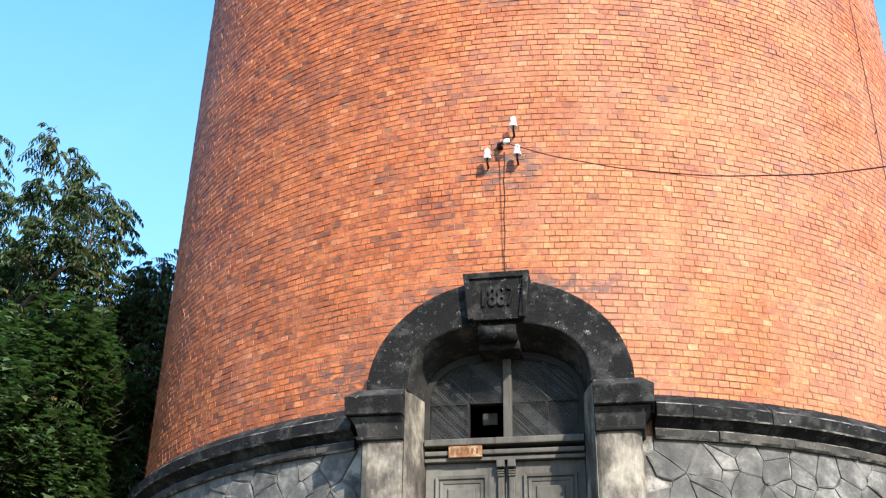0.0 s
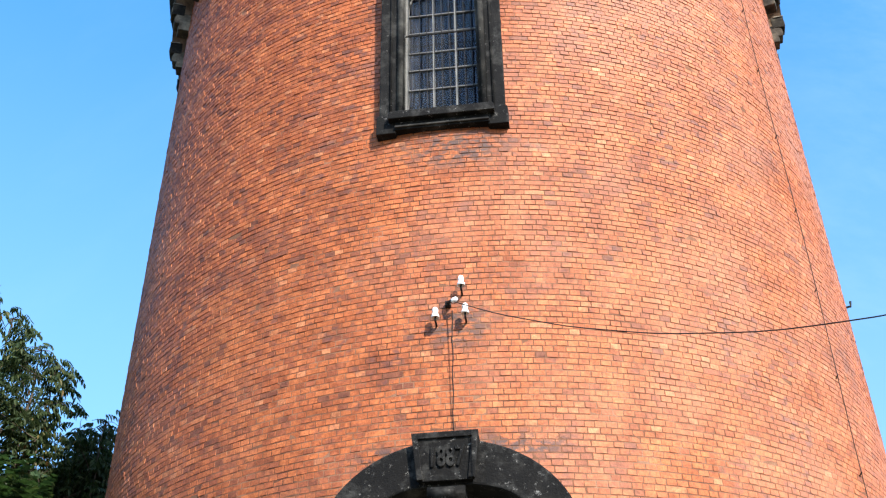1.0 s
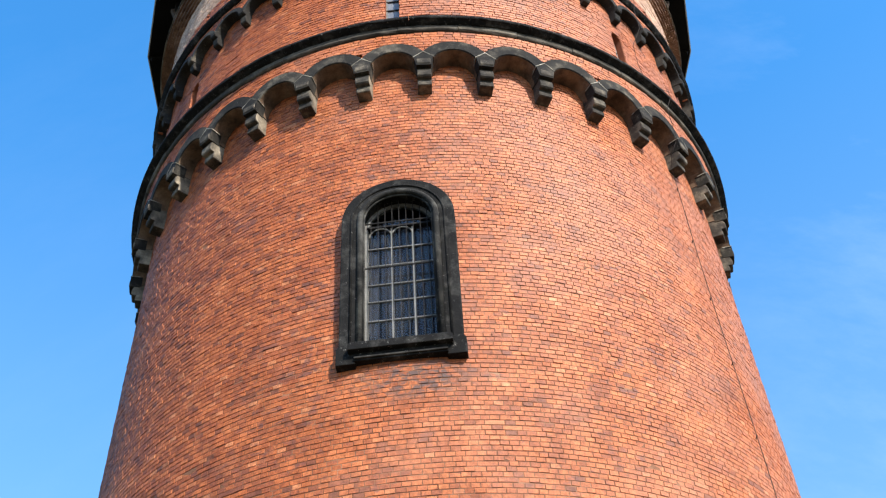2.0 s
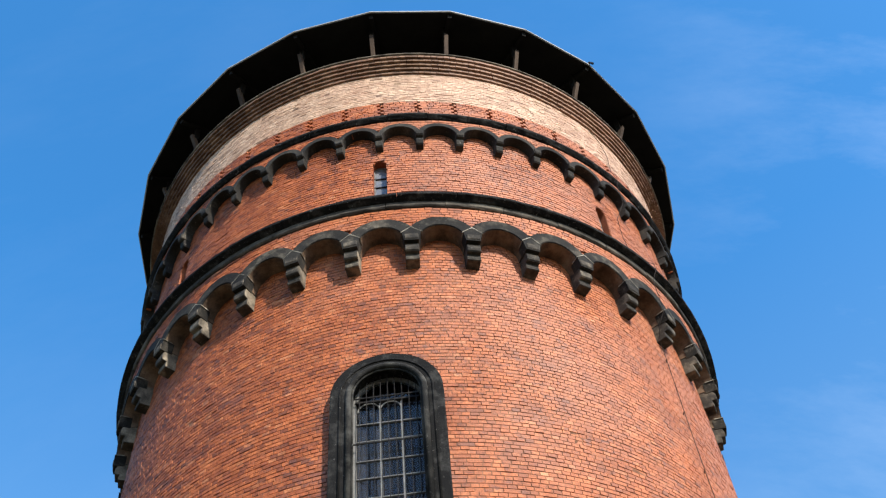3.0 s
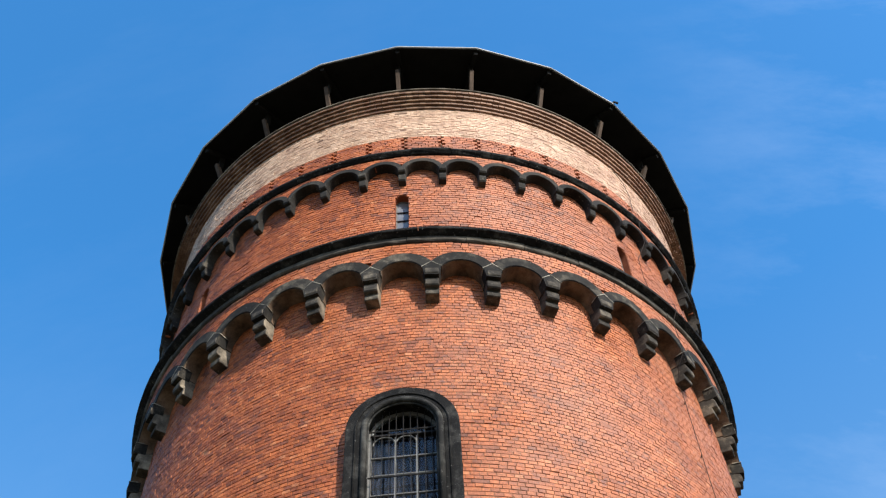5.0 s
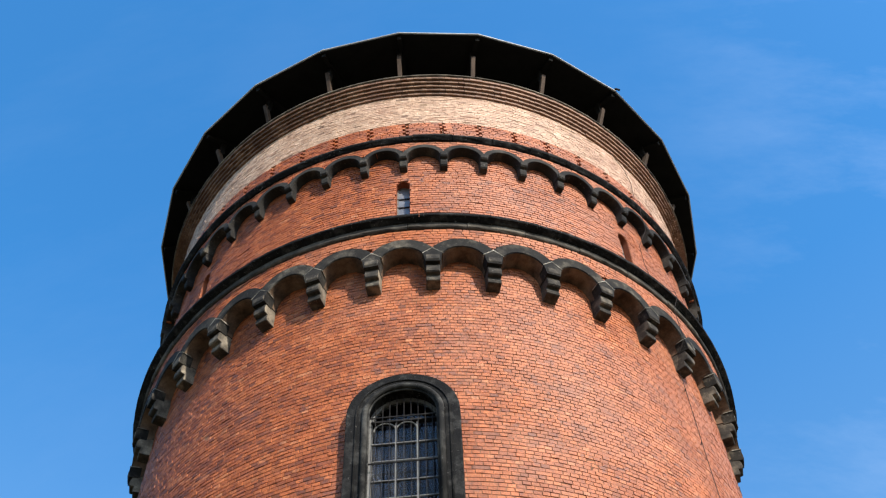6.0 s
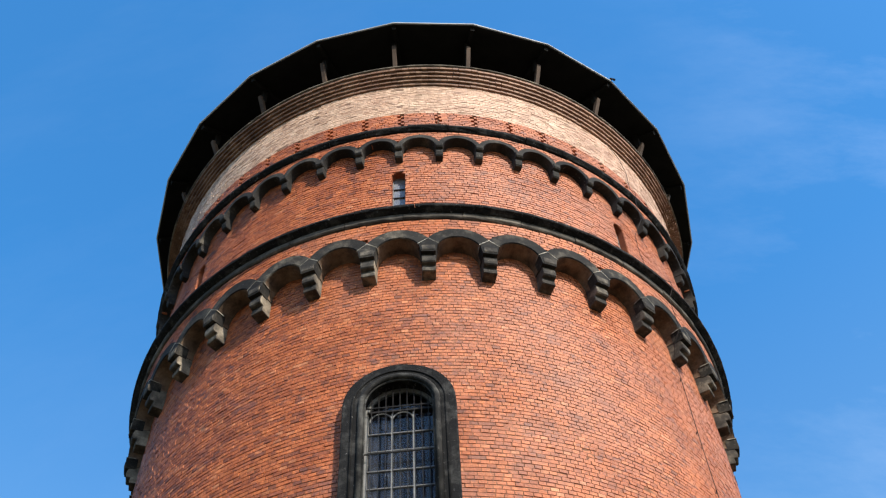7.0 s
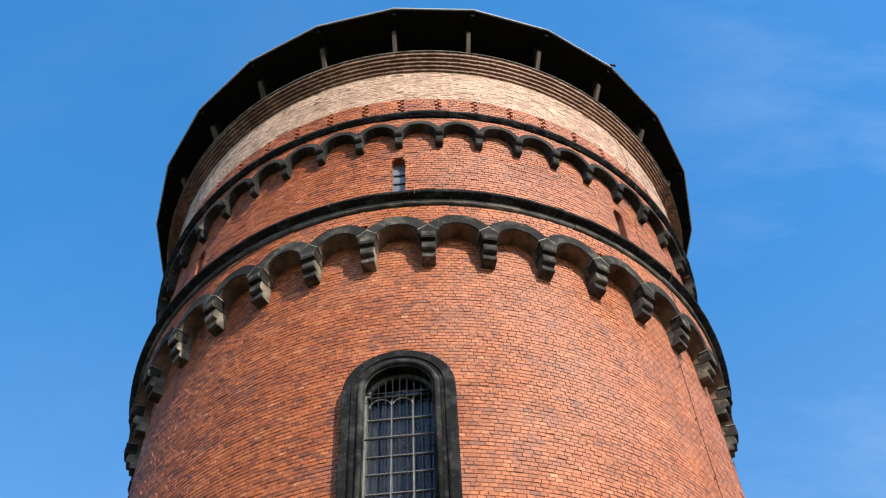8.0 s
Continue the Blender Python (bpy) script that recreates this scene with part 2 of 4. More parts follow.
joint_dark = surface("old_joint", [(0.4, (0.024, 0.0224, 0.0208)), (0.52, (0.08, 0.0752, 0.0672)), (0.62, (0.288, 0.268, 0.232))], 1.6, 50, 0.95)
# Darker than the door's wood: the arch's deep shade is put into this colour.
shaded_wood = surface("shade_toned_wood", [(0.3, (0.012, 0.011, 0.010)), (0.7, (0.03, 0.028, 0.024))], 3.0, 50, 0.8, bump=0.25, depth=0.003)
door_wood = surface("grey_painted_wood", [(0.3, (0.0387, 0.0354, 0.0298)), (0.7, (0.0884, 0.0806, 0.0685))], 3.0, 50, 0.8, bump=0.25, depth=0.003, stain=(0.1326, 0.1238, 0.1050), stretch=(1, 1, 0.15))
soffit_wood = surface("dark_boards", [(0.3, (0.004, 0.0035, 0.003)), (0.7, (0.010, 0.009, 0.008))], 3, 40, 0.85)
post_wood = surface("bare_timber", [(0.3, (0.04, 0.0264, 0.0176)), (0.7, (0.104, 0.0704, 0.0496))], 4, 50, 0.85, stretch=(1, 1, 0.2))
roof_metal = surface("roof_sheet", [(0.3, (0.25, 0.26, 0.27)), (0.7, (0.5, 0.51, 0.52))], 1, 30, 0.75, 0.2)
iron = surface("iron", [(0.3, (0.012, 0.012, 0.013)), (0.7, (0.04, 0.036, 0.032))], 8, 60, 0.55, 0.6)
cable_black = surface("cable_sheath", [(0.3, (0.015, 0.012, 0.011)), (0.7, (0.04, 0.03, 0.026))], 8, 60, 0.7)
sash_paint = surface("pale_sash_paint", [(0.3, (0.1105, 0.1088, 0.102)), (0.7, (0.221, 0.2167, 0.204))], 5, 60, 0.6)
porcelain = surface("porcelain", [(0.3, (0.78, 0.78, 0.76)), (0.7, (0.86, 0.86, 0.85))], 6, 60, 0.15, bump=0.02)
jamb_brick = surface("jamb_brick", [(0.3, (0.176, 0.048, 0.024)), (0.7, (0.304, 0.088, 0.036))], 5, 40, 0.9, bump=0.5, stain=(0.072, 0.032, 0.024))
rust_plate = surface("rusty_enamel", [(0.35, (0.1105, 0.0423, 0.0163)), (0.5, (0.2210, 0.1040, 0.0455)), (0.65, (0.2990, 0.2145, 0.1300))], 14, 60, 0.7, stain=(0.0780, 0.0292, 0.0130), stain_scale=9)
plate_mark = surface("plate_mark", [(0.3, (0.08, 0.04, 0.02)), (0.7, (0.14, 0.07, 0.03))], 9, 60, 0.7)
interior = surface("dim_interior", [(0.3, (0.03, 0.028, 0.026)), (0.7, (0.07, 0.06, 0.055))], 1, 20, 0.95)
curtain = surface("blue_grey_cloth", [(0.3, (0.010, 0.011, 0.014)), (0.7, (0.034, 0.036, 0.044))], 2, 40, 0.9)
paper = surface("pinned_paper", [(0.3, (0.050, 0.048, 0.040)), (0.7, (0.080, 0.076, 0.066))], 5, 50, 0.9)
# Ground out of view; sandy tone picked for the warm light it bounces upward.
turf = surface("gravel_and_grass", [(0.35, (0.048, 0.056, 0.02)), (0.5, (0.112, 0.092, 0.06)), (0.7, (0.176, 0.148, 0.108))], 0.25, 25, 0.95, bump=0.8, depth=0.03, stain=(0.152, 0.128, 0.092))
bark = surface("bark", [(0.3, (0.04, 0.03, 0.022)), (0.7, (0.12, 0.095, 0.07))], 5, 40, 0.95, bump=0.9, depth=0.02, stretch=(1, 1, 0.3))
window_glass, gn, gl, gb = graph("window_glass", 0.04)
gb.inputs["Base Color"].default_value = (0.55, 0.58, 0.6, 1)
gb.inputs["Transmission Weight"].default_value, gb.inputs["IOR"].default_value = 1.0, 1.28
relief(gn, gl, gb, noise_node(gn, gl, 3.0, 3), 0.12, 0.01)
dusty_glass, dn, dl, db = graph("dusty_glass", 0.55)
dl.new(ramp(dn, dl, noise_node(dn, dl, 4.0, 6), [(0.3, (0.013, 0.0125, 0.0115)), (0.7, (0.04, 0.038, 0.035))]), db.inputs["Base Color"])
db.inputs["Transmission Weight"].default_value = 0.1
# Slit panes: the sky's pale reflection is painted as blue-grey base colour.
slit_glass, fn, fl, fb = graph("sky_toned_glass", 0.3)
fl.new(ramp(fn, fl, noise_node(fn, fl, 3.0, 6), [(0.3, (0.10, 0.105, 0.115)), (0.7, (0.20, 0.21, 0.23))]), fb.inputs["Base Color"])
mesh_wire = surface("dull_wire", [(0.3, (0.045, 0.045, 0.043)), (0.7, (0.10, 0.10, 0.095))], 8, 60, 0.6, 0.5)


def leaf_material(name, stops):
    m, n, l, b = graph(name, 0.55)
    col = ramp(n, l, n.new("ShaderNodeNewGeometry").outputs["Random Per Island"], stops)
    l.new(col, b.inputs["Base Color"])
    thin, both = n.new("ShaderNodeBsdfTranslucent"), n.new("ShaderNodeMixShader")
    l.new(blend(n, l, 1.0, col, (1.25, 1.5, 0.9), "MULTIPLY"), thin.inputs["Color"])
    both.inputs["Fac"].default_value = 0.28
    l.new(b.outputs["BSDF"], both.inputs[1])
    l.new(thin.outputs["BSDF"], both.inputs[2])
    l.new(both.outputs["Shader"], n["Material Output"].inputs["Surface"])
    return m


ash_leaf = leaf_material("ash_leaf", [(0.0, (0.0228, 0.0355, 0.0139)), (0.4, (0.0329, 0.0507, 0.0178)), (0.8, (0.0444, 0.0634, 0.0228)), (0.96, (0.0634, 0.0792, 0.0285)), (0.99, (0.1140, 0.0950, 0.0317)), (1.0, (0.1521, 0.0697, 0.0190))])
maple_leaf = leaf_material("maple_leaf", [(0.0, (0.0267, 0.0500, 0.0197)), (0.5, (0.0411, 0.0713, 0.0267)), (0.9, (0.0588, 0.0936, 0.0357)), (1.0, (0.0979, 0.1070, 0.0401))])


# ---- building blocks ----
def at(r, deg, z):
    """A place on the tower: distance from its axis, degrees round from the doorway to the right, height above the eye."""
    a = radians(deg)
    return (r * math.sin(a), -r * math.cos(a), z + E)


def part(name, data, material, parent, label="", smooth=False):
    """data: a bmesh or (verts, faces); one mesh object under a thing or a part."""
    me = bpy.data.meshes.new(name)
    if isinstance(data, tuple):
        me.from_pydata(data[0], [], data[1])
    else:
        data.to_mesh(me)
        data.free()
    me.materials.append(material)
    if smooth:
        me.shade_smooth()
    me.update()
    ob = new(name, me)
    ob.parent = parent
    return tagged(ob, label)


def thing(name, label, category, group="", kind=""):
    return tagged(new(name), label, category, group, kind)


def ring(profile, a0=0.0, a1=360.0, steps=96, rough=0.0):
    """A closed outline (r, z) swept round the axis from a0 to a1 degrees; capped when it doesn't close."""
    whole = abs(a1 - a0 - 360) < 1e-6
    k, cols = len(profile), steps if whole else steps + 1
    verts = [at(r + rough * random.uniform(-1, 1), a0 + (a1 - a0) * i / steps, z + rough * random.uniform(-1, 1)) for i in range(cols) for r, z in profile]
    faces = []
    for i in range(steps):
        j = (i + 1) % cols
        for q in range(k):
            w = (q + 1) % k
            faces.append((i * k + q, j * k + q, j * k + w, i * k + w))
    if not whole:
        faces += [tuple(reversed(range(k))), tuple(range((cols - 1) * k, cols * k))]
    return fixed(verts, faces)


def fixed(verts, faces):
    bm = bmesh.new()
    vs = [bm.verts.new(v) for v in verts]
    for f in faces:
        bm.faces.new([vs[i] for i in f])
    bmesh.ops.recalc_face_normals(bm, faces=bm.faces)
    return bm


def solid(outline, back, front, bevel=0.0):
    """An outline (x, z) of the doorway's side, between two depths (distance in front of the axis plane)."""
    bm = bmesh.new()
    b = [bm.verts.new((x, -back, z + E)) for x, z in outline]
    f = [bm.verts.new((x, -front, z + E)) for x, z in outline]
    k = len(outline)
    bm.faces.new(b)
    top = bm.faces.new(list(reversed(f)))
    for i in range(k):
        bm.faces.new((b[i], f[i], f[(i + 1) % k], b[(i + 1) % k]))
    bmesh.ops.recalc_face_normals(bm, faces=bm.faces)
    if bevel:
        bmesh.ops.bevel(bm, geom=list(top.edges), offset=bevel, segments=2, affect="EDGES", profile=0.6)
    return bm


def between(outer, inner, back, front, bevel=0.0):
    """A band between two open lines of points (x, z) of the same count, as a solid with depth."""
    return solid(list(outer) + list(reversed(inner)), back, front, bevel)


def block(x0, x1, y0, y1, z0, z1, bevel=0.0):
    bm = bmesh.new()
    bmesh.ops.create_cube(bm, size=1, matrix=Matrix.LocRotScale(((x0 + x1) / 2, (y0 + y1) / 2, (z0 + z1) / 2 + E), None, (x1 - x0, y1 - y0, z1 - z0)))
    if bevel:
        bmesh.ops.bevel(bm, geom=bm.edges[:], offset=bevel, segments=2, affect="EDGES", profile=0.6)
    return bm


def tube(points, radius, sides=6):
    """A round bar along points; verts and faces."""
    pts = [Vector(p) for p in points]
    verts, faces = [], []
    for i, p in enumerate(pts):
        d = (pts[min(i + 1, len(pts) - 1)] - pts[max(i - 1, 0)]).normalized()
        u = d.orthogonal().normalized() if not i else (u - d * u.dot(d)).normalized()
        v = d.cross(u)
        r = radius[i] if isinstance(radius, list) else radius
        verts += [tuple(p + r * (math.cos(2 * math.pi * q / sides) * u + math.sin(2 * math.pi * q / sides) * v)) for q in range(sides)]
    for i in range(len(pts) - 1):
        for q in range(sides):
            w = (q + 1) % sides
            faces.append((i * sides + q, i * sides + w, (i + 1) * sides + w, (i + 1) * sides + q))
    faces += [tuple(reversed(range(sides))), tuple(range((len(pts) - 1) * sides, len(pts) * sides))]
    return verts, faces


def joined(*pieces):
    verts, faces = [], []
    for v, f in pieces:
        faces += [tuple(i + len(verts) for i in q) for q in f]
        verts += v
    return verts, faces


def lathe(points, origin, axis=(0, 0, 1), sides=16):
    """A turned body: points (radius, height) along axis from origin."""
    rot = Vector((0, 0, 1)).rotation_difference(Vector(axis)).to_matrix()
    verts = [tuple(Vector(origin) + rot @ Vector((r * math.cos(2 * math.pi * q / sides), r * math.sin(2 * math.pi * q / sides), h))) for r, h in points for q in range(sides)]
    faces = [(i * sides + q, i * sides + (q + 1) % sides, (i + 1) * sides + (q + 1) % sides, (i + 1) * sides + q) for i in range(len(points) - 1) for q in range(sides)]
    faces += [tuple(reversed(range(sides))), tuple(range((len(points) - 1) * sides, len(points) * sides))]
    return verts, faces


def arch_line(half, spring, rise, n=20, power=2.0):
    """A line of points from the left springing over the crown to the right one."""
    out = []
    for i in range(n + 1):
        a = math.pi * (1 - i / n)
        c, s = math.cos(a), math.sin(a)
        out.append((half * math.copysign(abs(c) ** (2 / power), c), spring + rise * abs(s) ** (2 / power)))
    return out


# ---- ground ----
def ground_height(r):
    k = min(max((r - 6.6) / 8.4, 0), 1)
    return 2.35 * (1 - k * k * (3 - 2 * k))


def make_ground():
    radii = [0, 3, 5, 6, 6.6, 7.2, 8, 9, 10, 11, 12, 13, 14, 15, 16, 18, 21, 25, 32, 45, 70, 120, 250, 600, 1500]
    verts, faces = [], []
    for r in radii:
        for q in range(96):
            a = 2 * math.pi * q / 96
            dz = 0.06 * noise.noise(Vector((r * math.sin(a) * 0.4, r * math.cos(a) * 0.4, 0))) if 6.6 < r < 200 else 0
            verts.append((r * math.sin(a), -r * math.cos(a), ground_height(r) + dz))
    for i in range(len(radii) - 1):
        for q in range(96):
            w = (q + 1) % 96
            faces.append((i * 96 + q, i * 96 + w, (i + 1) * 96 + w, (i + 1) * 96 + q))
    g = part("ground", fixed(verts, faces), turf, None, "unseen gravel and grass bank at the tower's foot, toned to bounce warm light", True)
    tagged(g, "", "ground", "", "structure")


make_ground()

# ---- the tower ----
tower = thing("water_tower", "round red brick water tower with sooty stone friezes and dark roof", "water tower")
BATTER = -0.0165


def shaft_r(z):
    return 5.728 + BATTER * z


COURSE = 0.0742
Z_BASE, Z_LOW, Z_UP, Z_TOP = 3.84, 16.30, 19.32, 21.25  # wall foot, lower cornice, upper cornice, top of the pale wall
R_UP, R_TOP = 5.65, 5.80

DOOR_OUT, DOOR_SPRING = 1.33, 3.90
WIN_OUT, WIN_FOOT, WIN_SPRING = 0.80, 9.36, 11.98


def in_window(x, z, grow):
    if WIN_FOOT - grow < z < WIN_SPRING:
        return abs(x) < WIN_OUT + grow
    return z >= WIN_SPRING and math.hypot(x, z - WIN_SPRING) < WIN_OUT + grow


def in_door(x, z, grow):
    if abs(x) < 0.36 + grow and 4.4 < z < 5.07 + grow:
        return True
    if z < DOOR_SPRING:
        return abs(x) < DOOR_OUT + grow
    return (x / (DOOR_OUT + grow)) ** 2 + ((z - DOOR_SPRING) / (1.15 + grow)) ** 2 < 1


def in_slit(deg, z, grow):
    d = radians((deg + 22.5) % 45 - 22.5) * R_UP
    top = 18.04
    return (abs(d) < 0.12 + grow and 16.8 < z < top) or (z >= top and math.hypot(d, z - top) < 0.12 + grow)


def shaft_open(deg, z, grow):
    if abs(deg) > 40:
        return False
    x = shaft_r(z) * math.sin(radians(deg))
    return in_window(x, z, grow) or in_door(x, z, grow)


def wall_sheet(radius, z0, z1, hole, thick, da=1.0, dz=0.09):
    """A curved wall with thickness, with its openings cut right through; verts and faces."""
    na, nz = round(360 / da), max(1, round((z1 - z0) / dz))
    zs = [z0 + (z1 - z0) * j / nz for j in range(nz + 1)]
    verts = []
    for t in (0.0, thick):
        verts += [at(radius(z) - t, -180 + 360 * i / na, z) for z in zs for i in range(na)]
    off = na * (nz + 1)
    solid_cell = [[not hole(-180 + 360 * (i + 0.5) / na, (zs[j] + zs[j + 1]) / 2) for i in range(na)] for j in range(nz)]
    faces = []
    for j in range(nz):
        for i in range(na):
            if not solid_cell[j][i]:
                continue
            k = (i + 1) % na
            a, b, c, d = j * na + i, j * na + k, (j + 1) * na + k, (j + 1) * na + i
            faces += [(a, b, c, d), (off + d, off + c, off + b, off + a)]
            if not solid_cell[j][k]:
                faces.append((b, off + b, off + c, c))
            if not solid_cell[j][i - 1]:
                faces.append((a, d, off + d, off + a))
            if j + 1 == nz or not solid_cell[j + 1][i]:
                faces.append((d, c, off + c, off + d))
            if j == 0 or not solid_cell[j - 1][i]:
                faces.append((b, a, off + a, off + b))
    return verts, faces


def brick_courses(radius, z0, z1, count, hole, merge=0.1, arc=(-180, 180), course=COURSE, joint=0.008, proud=0.02, seed=1, cuts=None, bed=None):
    """Corner tables of bricks laid in courses: an array (n, 8, 3). Each is a tapered, slightly uneven block."""
    rng = np.random.default_rng(seed)
    out = []
    n = int(round((z1 - z0) / course))
    course = (z1 - z0) / n
    for j in range(n):
        zb = z0 + j * course
        r = radius(zb)
        bounds = np.arange(count + 1) + (j % 2) * 0.5 + rng.uniform(-0.2, 0.2)
        keep = np.ones(count + 1, bool)
        pick = np.where(rng.random(count - 1) < merge)[0] + 1
        pick = pick[np.diff(pick, prepend=-5) > 1]
        keep[pick] = False
        bounds[1:-1] += rng.uniform(-0.07, 0.07, count - 1)
        bounds = bounds[keep] * 360.0 / count - 180
        lo, hi = bounds[:-1].copy(), bounds[1:].copy()
        for c, h in (cuts(zb + course / 2) if cuts else ()):
            left = (hi > c - h) & (hi <= c + h + 1e-9) & (lo < c - h)
            right = (lo < c + h) & (lo >= c - h) & (hi > c + h)
            span = (lo < c - h) & (hi > c + h)
            tail = hi[span].copy()
            hi[left | span], lo[right] = c - h, c + h
            lo, hi = np.append(lo, np.full(len(tail), c + h)), np.append(hi, tail)
        ok = (lo >= arc[0]) & (hi <= arc[1] + 360.0 / count)
        mid = (lo + hi) / 2
        ok &= hi - lo > 0.25
        ok &= np.array([not hole(((m + 180) % 360) - 180, zb + course / 2) for m in mid])
        lo, hi = np.radians(lo[ok]), np.radians(hi[ok])
        m = len(lo)
        if not m:
            continue
        gap = joint / 2 / r
        gape = (bed or joint) / 2
        z_lo, z_hi = zb + gape + rng.uniform(-0.0015, 0.0015, m), zb + course - gape + rng.uniform(-0.0015, 0.0015, m)
        front = r + rng.normal(0, 0.0012 + 0.0014 * min(max((zb - 5.0) / 6.0, 0.0), 1.0), m)
        tilt = rng.normal(0, 0.0012, (m, 2))
        corners = []
        for depth, inset in ((-proud - 0.004, 0.0), (0.0, 0.0025)):
            for sa, sz in ((0, 0), (1, 0), (1, 1), (0, 1)):
                ang = np.where(sa, hi - gap - inset / r, lo + gap + inset / r)
                z = np.where(sz, z_hi - inset, z_lo + inset)
                if inset:
                    ang = ang + rng.normal(0, 0.0018, m) / r
                    z = z + rng.normal(0, 0.0016, m)
                rr = front + depth + (tilt[:, 0] * (1 if sa else -1) + tilt[:, 1] * (1 if sz else -1) if inset else 0)
                corners.append(np.stack([rr * np.sin(ang), -rr * np.cos(ang), z + E], 1))
        out.append(np.stack(corners, 1))
    return np.concatenate(out)


BRICK_FACES = np.array([(4, 5, 6, 7), (0, 1, 5, 4), (1, 2, 6, 5), (2, 3, 7, 6), (3, 0, 4, 7)])


def lay(name, table, material, parent, label=""):
    """Many bricks as one joined mesh."""
    n = len(table)
    me = bpy.data.meshes.new(name)
    me.vertices.add(n * 8)
    me.vertices.foreach_set("co", table.reshape(-1).astype(np.float32))
    loops = (BRICK_FACES[None] + 8 * np.arange(n)[:, None, None]).reshape(-1)
    me.loops.add(len(loops))
    me.loops.foreach_set("vertex_index", loops.astype(np.int32))
    me.polygons.add(n * 5)
    me.polygons.foreach_set("loop_start", (4 * np.arange(n * 5)).astype(np.int32))
    me.update(calc_edges=True)
    me.shade_flat()
    me.materials.append(material)
    ob = new(name, me)
    ob.parent = parent
    return tagged(ob, label, "", "", "stuff")


def never(deg, z):
    return False


def shaft_cuts(z):
    """Where the bricks stop at the stone surrounds: (middle, half) in degrees."""
    half = 0.0
    for i in range(160):
        x = i * 0.01
        if in_window(x, z, -0.03) or in_door(x, z, -0.03):
            half = x
    return [(0.0, math.degrees(math.asin(half / shaft_r(z))))] if half else []


def slit_cuts(z):
    h = 0.12 if z < 18.04 else math.sqrt(max(0.0, 0.12 ** 2 - (z - 18.04) ** 2))
    return [(45.0 * k - 180, math.degrees(h / R_UP)) for k in range(9)] if h > 0.01 else []


# wall cores of mortar, a finger behind the faces of the bricks
wall = part("wall", wall_sheet(lambda z: shaft_r(z) - 0.0032 - 0.0052 * min(max((z - 5.0) / 6.0, 0.0), 1.0), 3.3, 15.97, lambda a, z: shaft_open(a, z, -0.12), 0.5), mortar, tower, "tapering shaft of orange-red header bricks, sooty in places")
upper_wall = part("upper_wall", wall_sheet(lambda z: R_UP - 0.02, 16.4, 19.4, lambda a, z: in_slit(a, z, 0.03), 0.5, 0.5, 0.06), mortar, tower, "orange-red brick drum with narrow arched slits")
parapet = part("parapet_wall", wall_sheet(lambda z: R_TOP - (0.006 if z > 20.08 else 0.08), 19.3, 21.3, never, 0.4), pale_mortar, tower, "drum of pale buff bricks over a red band")

# plinth of split rubble
plinth = part("plinth", wall_sheet(lambda z: 5.70, 0.4, 3.42, lambda a, z: abs(5.7 * math.sin(radians(a))) < 1.0 and abs(a) < 40, 0.55), joint_dark, tower, "grey split-rubble plinth with dark cracked joints")


def cornice(name, profile, count, a_skip, label, phase=0.0, gap=0.045, stone_mat=black_stone, worn=()):
    """A ring of moulded stones with open joints."""
    first = None
    for i in range(count):
        a0 = phase + 360 * i / count
        a1 = a0 + 360 / count
        mid = ((a0 + a1) / 2 + 180) % 360 - 180
        lo, hi = a0 + gap, a1 - gap
        if a_skip:
            w0, w1 = ((a0 + 180) % 360) - 180, ((a0 + 180) % 360) - 180 + 360 / count
            if w1 > -a_skip and w0 < a_skip:
                if w0 >= -a_skip and w1 <= a_skip:
                    continue
                if w0 < -a_skip:
                    lo, hi = w0 + gap, -a_skip
                else:
                    lo, hi = a_skip, w1 - gap
                if hi - lo < 0.4:
                    continue
        s = 0.008 * random.uniform(-1, 1)
        stone = part("cornice_stone" if first else name, ring([(r + s, z) for r, z in profile], lo, hi, max(2, int((hi - lo) / 1.6)), 0.0035), stone_mat, first or tower, label if not first else "")
        if worn:
            stone.data.materials.append(worn_edge)
            for f in stone.data.polygons:
                if len(f.vertices) == 4 and f.index % len(profile) in worn:
                    f.material_index = 1
        first = first or stone
    return first


base_cornice = cornice("base_cornice", [(5.45, 3.86), (5.70, 3.85), (5.78, 3.79), (5.852, 3.718), (5.866, 3.703), (5.866, 3.592), (5.858, 3.578), (5.81, 3.555), (5.765, 3.515), (5.745, 3.495), (5.45, 3.495)], 44, 15.0, "weathered blackish stone cornice over the plinth", 2.2, stone_mat=black_stone, worn=(3, 5))
base_band = cornice("base_band", [(5.45, 3.492), (5.755, 3.492), (5.768, 3.478), (5.768, 3.41), (5.75, 3.388), (5.45, 3.388)], 44, 15.0, "grey moulded stone band over the rubble", 5.0, stone_mat=band_stone, worn=(1, 3))
low_cornice = cornice("lower_cornice", [(5.3, 16.78), (5.66, 16.76), (5.88, 16.61), (5.945, 16.56), (5.957, 16.545), (5.957, 16.50), (5.945, 16.485), (5.925, 16.475), (5.89, 16.455), (5.86, 16.44), (5.838, 16.432), (5.3, 16.432)], 36, 0, "black projecting stone string course", 3.0)
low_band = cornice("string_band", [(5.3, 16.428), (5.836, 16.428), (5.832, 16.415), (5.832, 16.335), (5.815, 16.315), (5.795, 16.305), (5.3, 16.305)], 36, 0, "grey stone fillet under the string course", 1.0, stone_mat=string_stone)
part("cornice_core", ring([(5.3, 16.74), (5.60, 16.73), (5.86, 16.585), (5.87, 16.53), (5.81, 16.46), (5.3, 16.46)]), black_stone, tower)
